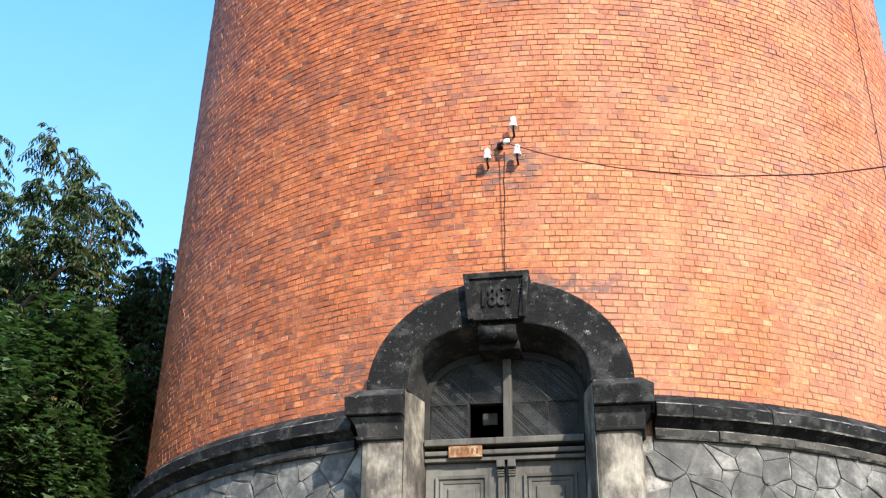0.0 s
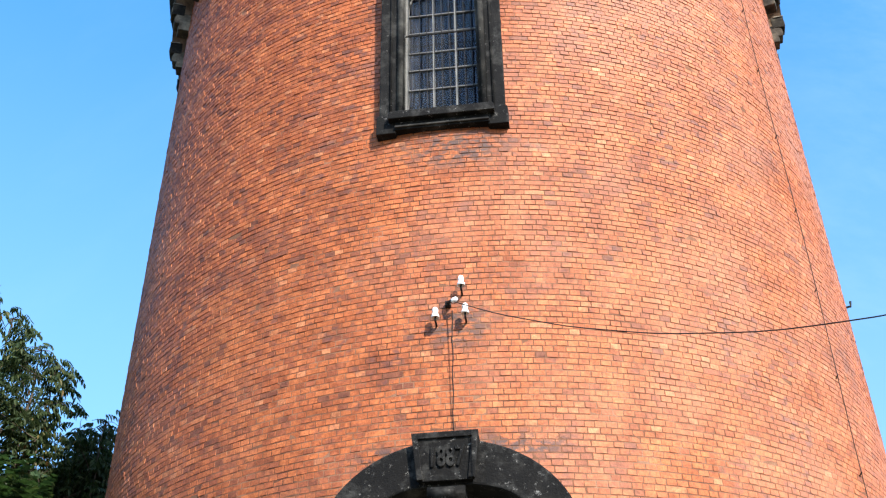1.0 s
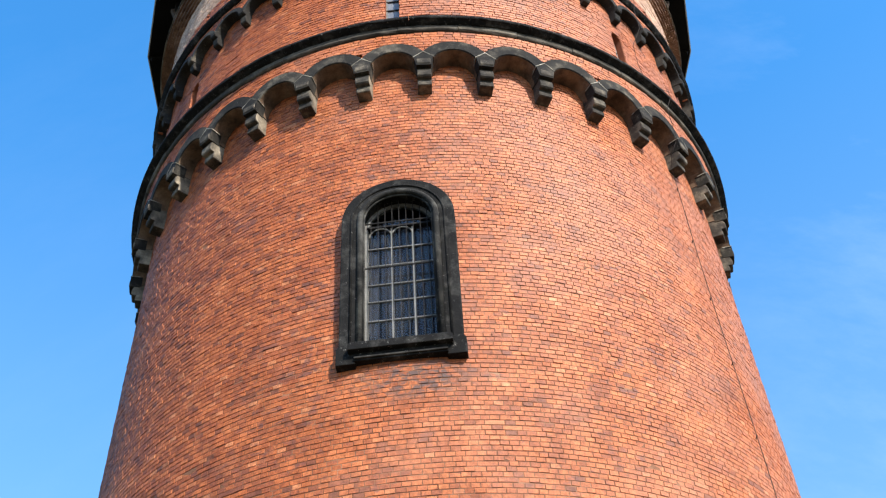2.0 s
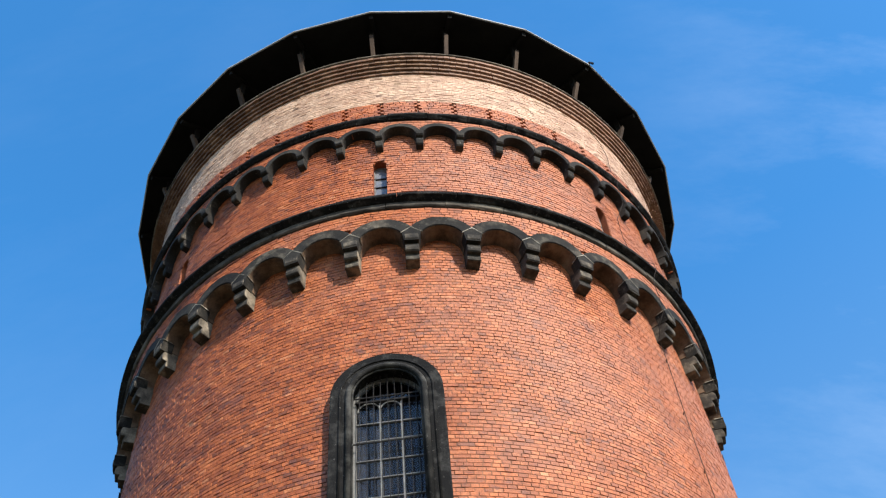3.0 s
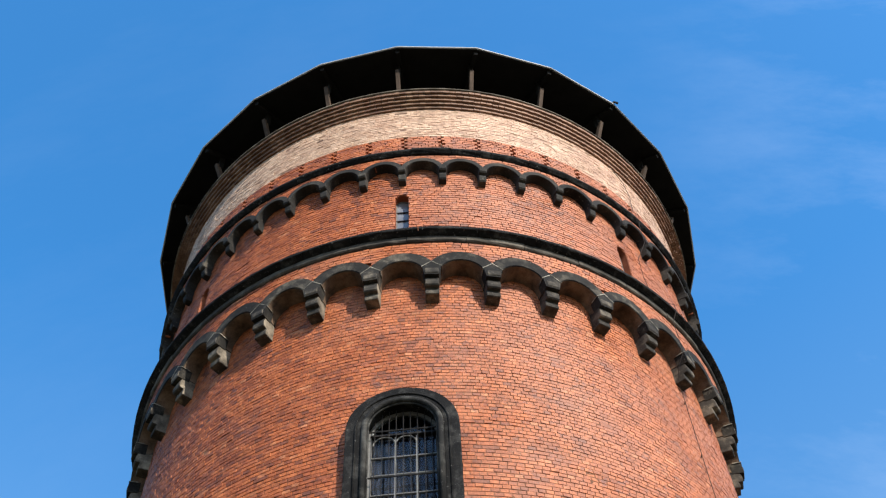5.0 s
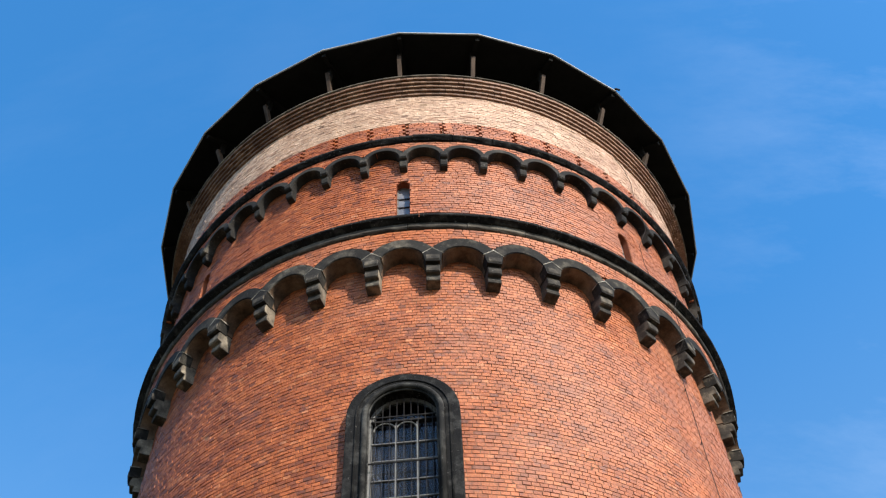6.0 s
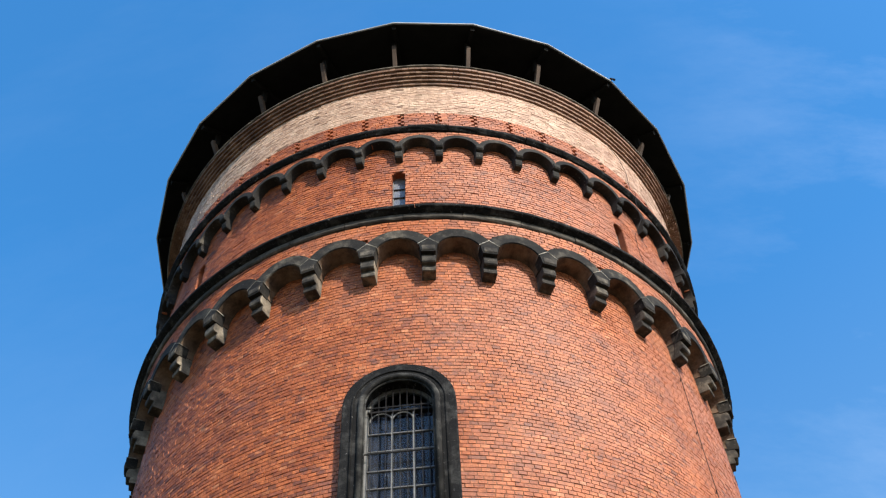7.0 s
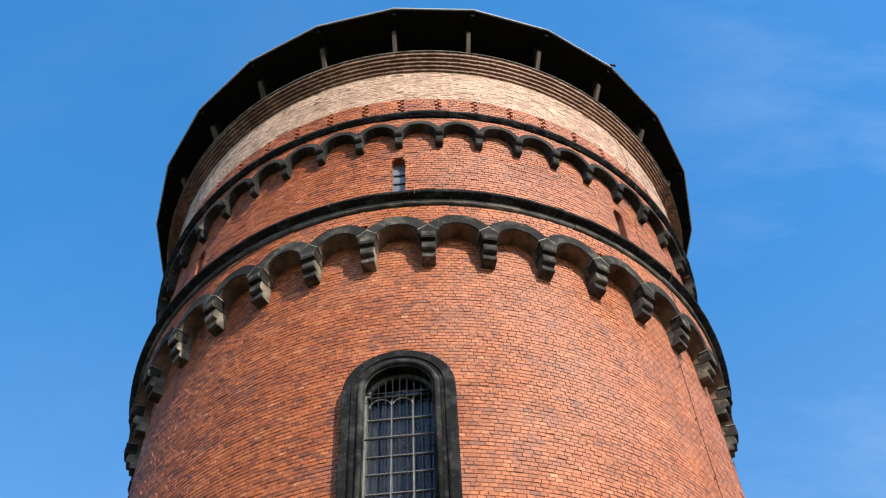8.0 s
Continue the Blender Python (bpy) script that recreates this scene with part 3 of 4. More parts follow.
up_cornice = cornice("upper_cornice", [(5.4, 19.58), (5.81, 19.56), (5.895, 19.44), (5.918, 19.405), (5.92, 19.36), (5.905, 19.338), (5.88, 19.315), (5.855, 19.292), (5.838, 19.285), (5.4, 19.285)], 48, 0, "thin black stone string course", 2.0)


# ---- corbel friezes ----
def curved(outline, back, front, mid):
    """An outline (u metres round, z) bent on to the tower about mid degrees, between two radii."""
    k = len(outline)
    verts = [at(r, mid + math.degrees(u / front), z) for r in (back, front) for u, z in outline]
    bm = bmesh.new()
    vs = [bm.verts.new(v) for v in verts]
    bm.faces.new(vs[:k])
    top = bm.faces.new(list(reversed(vs[k:])))
    for i in range(k):
        bm.faces.new((vs[i], vs[k + i], vs[k + (i + 1) % k], vs[(i + 1) % k]))
    bmesh.ops.recalc_face_normals(bm, faces=bm.faces)
    return bm


def arch_stone(half, inner, outer, spring, back, front):
    """One arch of a frieze with its two springers, about 0 degrees."""
    n = 16
    line = [(inner * math.cos(math.pi * i / n), spring + inner * math.sin(math.pi * i / n)) for i in range(n + 1)]
    a = math.acos(half / outer)
    top = [(outer * math.cos(a + (math.pi - 2 * a) * i / n), spring + outer * math.sin(a + (math.pi - 2 * a) * i / n)) for i in range(n + 1)]
    bm = bmesh.new()
    rows = []
    foot_r, foot_l = [(inner, spring - 0.03), (half, spring - 0.03)], [(-inner, spring - 0.03), (-half, spring - 0.03)]
    pairs = [tuple(foot_r)] + list(zip(line, top)) + [tuple(foot_l)]
    for p, q in pairs:
        rows.append([bm.verts.new(at(r, math.degrees(u / front), z)) for r, (u, z) in ((back, p), (front - 0.02, p), (front, (p[0] * 0.94 + q[0] * 0.06, p[1] * 0.94 + q[1] * 0.06)), (front, q), (back, q))])
    for x, y in zip(rows, rows[1:]):
        for i in range(5):
            j = (i + 1) % 5
            bm.faces.new((x[i], x[j], y[j], y[i])).material_index = 1 if i == 0 else 0
    bm.faces.new(rows[0])
    bm.faces.new(list(reversed(rows[-1])))
    bmesh.ops.recalc_face_normals(bm, faces=bm.faces)
    return bm


def corbel_mesh(profile, width):
    """A bracket: its side outline (r, z) with a width, about 0 degrees, edges eased."""
    bm = bmesh.new()
    k = len(profile)
    a = [bm.verts.new((-width / 2, -r, z + E)) for r, z in profile]
    b = [bm.verts.new((width / 2, -r, z + E)) for r, z in profile]
    f1, f2 = bm.faces.new(a), bm.faces.new(list(reversed(b)))
    for i in range(k):
        bm.faces.new((a[i], b[i], b[(i + 1) % k], a[(i + 1) % k]))
    bmesh.ops.recalc_face_normals(bm, faces=bm.faces)
    bmesh.ops.bevel(bm, geom=list(f1.edges) + list(f2.edges), offset=0.010, segments=1, affect="EDGES")
    return bm


def turned(ob, parent, deg, name):
    c = new(name, ob.data)
    c.parent = parent
    c.rotation_euler = (0, 0, radians(deg))
    return c


LOW_HALF = 5.80 * math.tan(radians(5))
low_profile = [(5.30, 15.50), (5.815, 15.50), (5.832, 15.48), (5.832, 15.375), (5.82, 15.355), (5.745, 15.345), (5.738, 15.32), (5.757, 15.27), (5.765, 15.20), (5.757, 15.145), (5.735, 15.125), (5.672, 15.118), (5.672, 15.09), (5.682, 15.04), (5.675, 14.995), (5.66, 14.985), (5.30, 14.978)]
UP_HALF = 5.85 * math.tan(radians(3.75))
up_profile = [(5.50, 18.82), (5.865, 18.82), (5.88, 18.79), (5.875, 18.70), (5.85, 18.672), (5.80, 18.66), (5.805, 18.59), (5.785, 18.50), (5.76, 18.475), (5.50, 18.47)]
# the stones are built about the doorway's axis and turned half a step, so that brackets stand between arches
for nm, cnt, half, inner, outer, spring, back, front, prof, width, turn, lab in (
        ("lower_frieze", 36, LOW_HALF, 0.381, 0.607, 15.40, 5.30, 5.80, low_profile, 0.228, 0.0, "round-arched corbel frieze of sooty sandstone"),
        ("upper_frieze", 48, UP_HALF, 0.312, 0.418, 18.715, 5.50, 5.85, up_profile, 0.138, 3.95, "small dark round-arched corbel frieze")):
    arch = part(nm, arch_stone(half, inner, outer, spring, back, front), corbel_stone if cnt == 36 else upper_stone, tower, lab)
    # lower arches get the underside colour with bounced light painted in
    arch.data.materials.append(soffit_stone if cnt == 36 else upper_stone)
    arch.rotation_euler = (0, 0, radians(turn))
    first = None
    for i in range(cnt):
        if i:
            turned(arch, arch, 360 / cnt * i, "arch_stone")
        if first is None:
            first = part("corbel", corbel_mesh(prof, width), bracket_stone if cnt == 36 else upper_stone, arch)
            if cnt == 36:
                # each bracket's right face in a paler stone than its other faces
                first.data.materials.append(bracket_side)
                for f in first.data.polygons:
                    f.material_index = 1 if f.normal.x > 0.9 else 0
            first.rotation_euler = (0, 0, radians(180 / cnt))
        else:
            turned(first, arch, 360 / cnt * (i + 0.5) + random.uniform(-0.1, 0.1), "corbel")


springer = part("springer", curved([(-0.12, 15.33), (0.12, 15.33), (0.158, 15.55), (0.0, 15.695), (-0.158, 15.55)], 5.60, 5.818, 0.0), corbel_stone, tower, "gabled springer stone over a bracket")
seams = [part("mortar_seam", curved([(0.0, 15.69), (0.0, 15.707), (q * 0.172, 15.556), (q * 0.172, 15.541)], 5.65, 5.822, 0.0), seam_mortar, springer, "pale mortar seam") for q in (-1, 1)]
springer.rotation_euler = (0, 0, radians(5))
for i in range(1, 36):
    block_stone = turned(springer, tower, 10 * i + 5, "springer")
    for seam in seams:
        c = new("mortar_seam", seam.data)
        c.parent = block_stone


def spandrel(deg, z, count, phase, r, outer, spring):
    """True inside the arch stones of a frieze."""
    step = 360 / count
    u = radians((deg - phase + step / 2) % step - step / 2) * r
    return math.hypot(u, z - spring) < outer - 0.02 or z < spring + 0.2


# backing of the brick strips over the arches
part("frieze_backing", ring([(5.772, 16.44), (5.772, 15.90), (5.30, 15.90), (5.30, 16.44)]), mortar, tower)
part("upper_frieze_backing", ring([(5.806, 19.29), (5.806, 19.12), (5.55, 19.12), (5.55, 19.29)]), mortar, tower)

# ---- eaves gallery and roof ----
steps = [(5.842 + 0.046 * k, 21.245 + 0.087 * k, 21.331 + 0.087 * k) for k in range(5)]
eaves = part("corbelled_eaves", ring([(5.4, 21.24), (5.80, 21.24), (5.80, 21.675), (5.4, 21.675)]), mortar, tower, "stepped courses of buff brick under the gallery")
rim = part("gallery_rim", ring([(5.4, 21.683), (6.05, 21.683), (6.06, 21.69), (6.06, 21.712), (6.045, 21.72), (5.4, 21.72)], steps=120), bracket_side, tower, "stone rim of the open gallery")
part("tank_drum", ring([(5.05, 21.715), (5.05, 23.3), (4.95, 23.3), (4.95, 21.715)]), interior, tower, "dark inner drum behind the posts")
R_EAVE, Z_EAVE = 6.48, 22.86
bmr = bmesh.new()
low = [bmr.verts.new(at(R_EAVE, 15 * i, Z_EAVE)) for i in range(24)]
edge = [bmr.verts.new(at(R_EAVE + 0.01, 15 * i, Z_EAVE + 0.05)) for i in range(24)]
inn = [bmr.verts.new(at(4.9, 15 * i, Z_EAVE + 0.62)) for i in range(24)]
crown = [bmr.verts.new(at(0.5, 15 * i, Z_EAVE + 2.5)) for i in range(24)]
under = [bmr.verts.new(at(0.5, 15 * i, Z_EAVE + 2.35)) for i in range(24)]
for i in range(24):
    j = (i + 1) % 24
    bmr.faces.new((low[i], edge[i], edge[j], low[j]))
    bmr.faces.new((edge[i], crown[i], crown[j], edge[j]))
    bmr.faces.new((low[j], inn[j], inn[i], low[i]))
    bmr.faces.new((inn[j], under[j], under[i], inn[i]))
bmr.faces.new(crown)
bmr.faces.new(list(reversed(under)))
bmesh.ops.recalc_face_normals(bmr, faces=bmr.faces)
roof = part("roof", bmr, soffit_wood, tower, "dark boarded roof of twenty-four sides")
for i in range(24):
    a0, a1 = 15 * i, 15 * i + 15
    trim = part("edge_strip", tube([at(R_EAVE + 0.015, a0, Z_EAVE + 0.04), at(R_EAVE + 0.015, a1, Z_EAVE + 0.04)], 0.022, 6), roof_metal, roof, "bright sheet-metal edge" if i == 0 else "")
for i in range(24):
    rot = Matrix.Rotation(radians(15 * i - 0.4), 4, "Z")
    bm = block(-0.043, 0.043, -0.05, 0.05, 0, 1.10, 0.008)
    bmesh.ops.transform(bm, matrix=rot @ Matrix.Translation((0, -5.66, 21.60 + E)) @ Matrix.Rotation(radians(22), 4, "X") @ Matrix.Translation((0, 0, -E)), verts=bm.verts)
    post = part("post", bm, post_wood, tower)
    # upper end of the post, near-black: the roof's shade painted into its colour
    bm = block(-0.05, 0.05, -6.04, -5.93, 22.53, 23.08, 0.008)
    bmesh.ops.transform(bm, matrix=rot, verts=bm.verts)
    part("post_head", bm, soffit_wood, post, "post head coloured dark for the roof's shade" if i == 0 else "")
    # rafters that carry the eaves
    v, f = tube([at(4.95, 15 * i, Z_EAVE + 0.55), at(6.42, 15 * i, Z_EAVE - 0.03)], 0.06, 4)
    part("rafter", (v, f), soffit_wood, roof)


# ---- arched window of the shaft ----
def legs(half, foot, spring, rise=None, n=24):
    rise = half if rise is None else rise
    return [(-half, foot)] + arch_line(half, spring, rise, n) + [(half, foot)]


def splay(front_line, front, back_line, back, skin=0.12):
    """A reveal that narrows inwards: from one line at one depth to another at a second depth, with thickness."""
    bm = bmesh.new()
    rows = []
    for (xf, zf), (xb, zb) in zip(front_line, back_line):
        ox = xf + math.copysign(skin, xf) if abs(xf) > 1e-6 else xf
        rows.append([bm.verts.new(p) for p in ((xf, -front, zf + E), ((xf + xb) / 2 * 1.01, -(front * 0.4 + back * 0.6), (zf + zb) / 2 + E + 0.008), (xb, -back, zb + E), (ox, -back, zf + skin * 0.7 + E), (ox, -front + 0.03, zf + skin * 0.7 + E))])
    for a, b in zip(rows, rows[1:]):
        for i in range(5):
            j = (i + 1) % 5
            bm.faces.new((a[i], a[j], b[j], b[i]))
    bm.faces.new(rows[0])
    bm.faces.new(list(reversed(rows[-1])))
    bmesh.ops.recalc_face_normals(bm, faces=bm.faces)
    return bm


def make_window():
    win = part("window", between(legs(WIN_OUT, WIN_FOOT, WIN_SPRING), legs(0.575, WIN_FOOT, WIN_SPRING), 5.30, 5.625, 0.018), black_stone, tower, "tall round-headed window in a blackened stone surround")
    path = [(x, -5.625, z + E) for x, z in legs(0.535, 9.60, WIN_SPRING)]
    part("roll_moulding", tube(path, 0.045, 8), dark_stone, win, "worn roll moulding with pale flecks", True)
    part("edge_bead", tube([(x, -5.628, z + E) for x, z in legs(0.655, 9.64, WIN_SPRING)], 0.018, 6), black_stone, win, "", True)
    part("inner_bead", tube([(x, -5.60, z + E) for x, z in legs(0.482, 9.62, WIN_SPRING)], 0.016, 6), dark_stone, win, "", True)
    part("reveal", splay(legs(0.52, 9.5, WIN_SPRING), 5.61, legs(0.488, 9.5, WIN_SPRING), 5.30, 0.14), black_stone, win)
    part("sill", solid([(-0.665, 9.50), (0.665, 9.50), (0.665, 9.585), (0.64, 9.62), (-0.64, 9.62), (-0.665, 9.585)], 5.1, 5.74, 0.012), black_stone, win)
    part("apron", solid([(-0.60, 9.375), (0.60, 9.375), (0.60, 9.50), (-0.60, 9.50)], 5.2, 5.66, 0.01), black_stone, win)
    part("apron_bead", solid([(-0.59, 9.40), (0.59, 9.40), (0.59, 9.425), (-0.59, 9.425)], 5.3, 5.685, 0.006), dark_stone, win)
    for s in (-1, 1):
        part("foot_block", solid([(s * 0.585, 9.34), (s * 0.83, 9.34), (s * 0.83, 9.60), (s * 0.80, 9.64), (s * 0.585, 9.64)], 5.3, 5.645, 0.012), black_stone, win)
    cols = [-0.435, -0.12, 0.178, 0.482]
    rows = [9.62, 9.875, 10.24, 10.585, 10.90, 11.265, 11.60, 11.94]
    back, front = 5.37, 5.405
    sash = part("sash", between(legs(0.52, 9.6, WIN_SPRING), legs(0.458, 9.64, WIN_SPRING), 5.34, 5.41, 0.004), sash_paint, win, "pale-painted glazing bars, flaking")
    for x in cols[1:3]:
        part("glazing_bar", solid([(x - 0.014, 9.6), (x + 0.014, 9.6), (x + 0.010, 11.98), (x - 0.010, 11.98)], back - 0.02, front + 0.004), sash_paint, sash)
    for z in rows[:-1]:
        part("glazing_bar", solid([(-0.46, z - 0.008), (0.46, z - 0.008), (0.46, z + 0.008), (-0.46, z + 0.008)], back, front), sash_paint, sash)
    for c0, c1 in ((cols[0], cols[1]), (cols[1], cols[2])):
        m, h = (c0 + c1) / 2, (c1 - c0) / 2
        arch = [(m + x, -front, z + E) for x, z in arch_line(h, 11.84, 0.16, 12)]
        part("arched_bar", tube(arch, 0.011, 5), sash_paint, sash)
    part("top_rail", solid([(-0.47, 12.01), (0.47, 12.01), (0.47, 12.04), (-0.47, 12.04)], back - 0.02, front + 0.02), iron, sash)
    for i in range(3):
        for j in range(len(rows) - 1):
            g = solid([(cols[i], rows[j]), (cols[i + 1], rows[j]), (cols[i + 1], rows[j + 1]), (cols[i], rows[j + 1])], 5.377, 5.385)
            bmesh.ops.rotate(g, verts=g.verts, cent=((cols[i] + cols[i + 1]) / 2, -5.38, (rows[j] + rows[j + 1]) / 2 + E), matrix=Matrix.Rotation(radians(random.uniform(-0.8, 0.8)), 3, "X"))
            p = part("pane", g, window_glass, sash)
            p.visible_shadow = False
    top = part("top_pane", solid([(x, z) for x, z in arch_line(0.455, 12.02, 0.41, 14)], 5.375, 5.385), window_glass, sash)
    top.visible_shadow = False
    grille = part("grille", tube([(-0.49, -5.49, 11.14 + E), (0.49, -5.49, 11.14 + E)], 0.013, 6), iron, win, "iron window grille of thin upright bars")
    part("cross_bar", tube([(-0.48, -5.49, 12.03 + E), (0.48, -5.49, 12.03 + E)], 0.013, 6), iron, grille)
    for i in range(9):
        x = -0.40 + 0.1 * i
        z = WIN_SPRING + math.sqrt(max(0.01, 0.49 ** 2 - x * x))
        part("upright_bar", tube([(x, -5.49, 9.60 + E), (x, -5.49, z + E)], 0.0065, 6), iron, grille)
    # cloth hung behind the panes, oversized and dark so it also stands for the room's shade
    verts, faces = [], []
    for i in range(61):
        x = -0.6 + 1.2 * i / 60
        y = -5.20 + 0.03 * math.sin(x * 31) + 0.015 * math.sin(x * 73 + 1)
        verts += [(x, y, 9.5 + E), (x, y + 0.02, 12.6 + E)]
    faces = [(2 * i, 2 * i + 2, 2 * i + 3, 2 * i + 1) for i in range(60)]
    part("curtain", (verts, faces), curtain, win, "blue cloth behind the panes, widened and darkened for the room's shade", True)


# ---- narrow slits of the upper drum ----
def make_slit(deg):
    rot = Matrix.Rotation(radians(deg), 4, "Z")

    def placed(name, bm, mat, parent, label=""):
        bmesh.ops.transform(bm, matrix=rot, verts=bm.verts)
        return part(name, bm, mat, parent, label)
    slit = placed("slit_window", between(legs(0.20, 16.8, 18.04, n=12), legs(0.122, 16.8, 18.04, n=12), 5.18, 5.628), jamb_brick, tower, "narrow round-headed slit with brick jambs")
    placed("sash", between(legs(0.125, 16.8, 18.04, n=12), legs(0.10, 16.82, 18.04, n=12), 5.46, 5.50), sash_paint, slit)
    for z in (17.22, 17.50, 17.78):
        placed("glazing_bar", solid([(-0.12, z - 0.012), (0.12, z - 0.012), (0.12, z + 0.012), (-0.12, z + 0.012)], 5.46, 5.505), iron, slit)
    p = placed("pane", solid(legs(0.118, 16.8, 18.04, n=12), 5.475, 5.483), slit_glass, slit)
    p.visible_shadow = False


# ---- doorway ----
def make_doorway():
    outer = [(-DOOR_OUT, DOOR_SPRING)] + arch_line(DOOR_OUT, DOOR_SPRING, 1.15, 32)[1:-1] + [(DOOR_OUT, DOOR_SPRING)]
    inner = [(-0.905, DOOR_SPRING)] + arch_line(0.905, DOOR_SPRING + 0.03, 0.63, 32, 2.5)[1:-1] + [(0.905, DOOR_SPRING)]
    portal = part("doorway", between(outer, inner, 5.25, 5.83, 0.02), black_stone, tower, "sooty stone doorway with a basket arch and dated keystone")
    back = [(-0.80, DOOR_SPRING)] + arch_line(0.80, DOOR_SPRING + 0.02, 0.52, 32, 2.5)[1:-1] + [(0.80, DOOR_SPRING)]
    part("arch_reveal", splay(inner, 5.82, back, 5.36, 0.1), dark_stone, portal)
    for s in (-1, 1):
        # pilaster with rounded arrises
        prof = [(0.93, 5.25), (0.93, 5.80), (0.94, 5.835), (0.965, 5.85), (1.28, 5.85), (1.335, 5.83), (1.36, 5.78), (1.36, 5.25)]
        verts = [(s * x, -y, z + E) for z in (0.6, 1.4, 2.2, 2.9, 3.40) for x, y in prof]
        k = len(prof)
        faces = [(i * k + q, i * k + (q + 1) % k, (i + 1) * k + (q + 1) % k, (i + 1) * k + q) for i in range(4) for q in range(k)] + [tuple(range(k)), tuple(range(4 * k, 5 * k))]
        pil = part("pilaster", fixed(verts, faces), pilaster_stone, portal, "rubbed pale sandstone pilaster with black streaks")
        part("jamb", fixed(*jamb_faces(s)), pilaster_stone, portal)
        # capital: necking, bed moulding, slab
        for name, z0, z1, g0, g1 in (("necking", 3.38, 3.42, 0.03, 0.045), ("bed_moulding", 3.42, 3.60, 0.02, 0.10), ("cap_slab", 3.61, 3.80, 0.135, 0.145), ("cap_slope", 3.80, 3.90, 0.14, 0.03)):
            q = [(0.955 - min(g, 0.03), 1.36 + g, 5.85 + g) for g in (g0, g0 * 0.6 + g1 * 0.4 if name == "bed_moulding" else (g0 + g1) / 2, g1)]
            verts = []
            for (xa, xb, y), z in zip(q, (z0, (z0 + z1) / 2 if name != "bed_moulding" else z0 + (z1 - z0) * 0.65, z1)):
                verts += [(s * xa, -5.25, z + E), (s * xa, -y, z + E), (s * xb, -y, z + E), (s * xb, -5.25, z + E)]
            faces = [(i * 4 + c, i * 4 + (c + 1) % 4, i * 4 + 4 + (c + 1) % 4, i * 4 + 4 + c) for i in range(2) for c in range(4)] + [(0, 1, 2, 3), (8, 9, 10, 11)]
            bm = fixed(verts, faces)
            bmesh.ops.bevel(bm, geom=bm.edges[:], offset=0.008, segments=1, affect="EDGES")
            part(name, bm, black_stone if name == "cap_slab" else dark_stone, pil)
    # keystone with a sunk field and the year
    key = part("keystone", solid([(-0.255, 4.575), (0.265, 4.575), (0.335, 5.045), (0.335, 5.09), (-0.335, 5.09), (-0.335, 5.045)], 5.2, 5.90, 0.012), black_stone, portal, "black keystone with the year 1887 cut in a sunk field")
    part("border", between([(-0.285, 4.585), (-0.34, 5.095), (0.34, 5.095), (0.29, 4.585)], [(-0.225, 4.585), (-0.275, 5.03), (0.275, 5.03), (0.225, 4.585)], 5.86, 5.925, 0.008), black_stone, key)
    txt = bpy.data.curves.new("year", "FONT")
    txt.offset = 0.007
    txt.body, txt.size, txt.extrude, txt.align_x = "1887", 0.30, 0.014, "CENTER"
    tmp = bpy.data.objects.new("year", txt)
    me = bpy.data.meshes.new_from_object(tmp)
    bpy.data.objects.remove(tmp)
    me.transform(Matrix.Diagonal((0.62, 1, 1, 1)))
    me.materials.append(black_stone)
    year = new("year_figures", me)
    year.parent, year.matrix_basis = key, pose(0.01, -5.908, 4.725 + E, 90, 0, 0)
    part("mortar_fillet", lathe([(0.11, 0.0), (0.06, 0.03), (0.012, 0.085)], (0.03, -5.66, 5.085 + E), (0, 0, 1), 9), pilaster_stone, key, "pale mortar heaped where the cable enters")
    # scroll under the keystone
    ang = [math.pi * 2 * i / 14 for i in range(14)]
    part("scroll", fixed([(x, -5.76 + 0.12 * math.cos(a), 4.48 + 0.085 * math.sin(a) + E) for x in (-0.19, 0.19) for a in ang],
                         [(i, (i + 1) % 14, 14 + (i + 1) % 14, 14 + i) for i in range(14)] + [tuple(range(14)), tuple(range(14, 28))]), black_stone, key, "", True)
    part("scroll_tail", solid([(-0.21, 4.33), (0.21, 4.33), (0.19, 4.56), (-0.19, 4.56)], 5.36, 5.70, 0.03), black_stone, key)


def jamb_faces(s):
    sect = [(0.925, 5.835), (0.86, 5.60), (0.80, 5.36), (0.80, 5.22), (1.0, 5.22), (1.0, 5.75)]
    k = len(sect)
    verts = [(s * x, -y, z + E) for z in (0.6, 3.91) for x, y in sect]
    return verts, [(q, (q + 1) % k, k + (q + 1) % k, k + q) for q in range(k)] + [tuple(range(k)), tuple(range(k, 2 * k))]


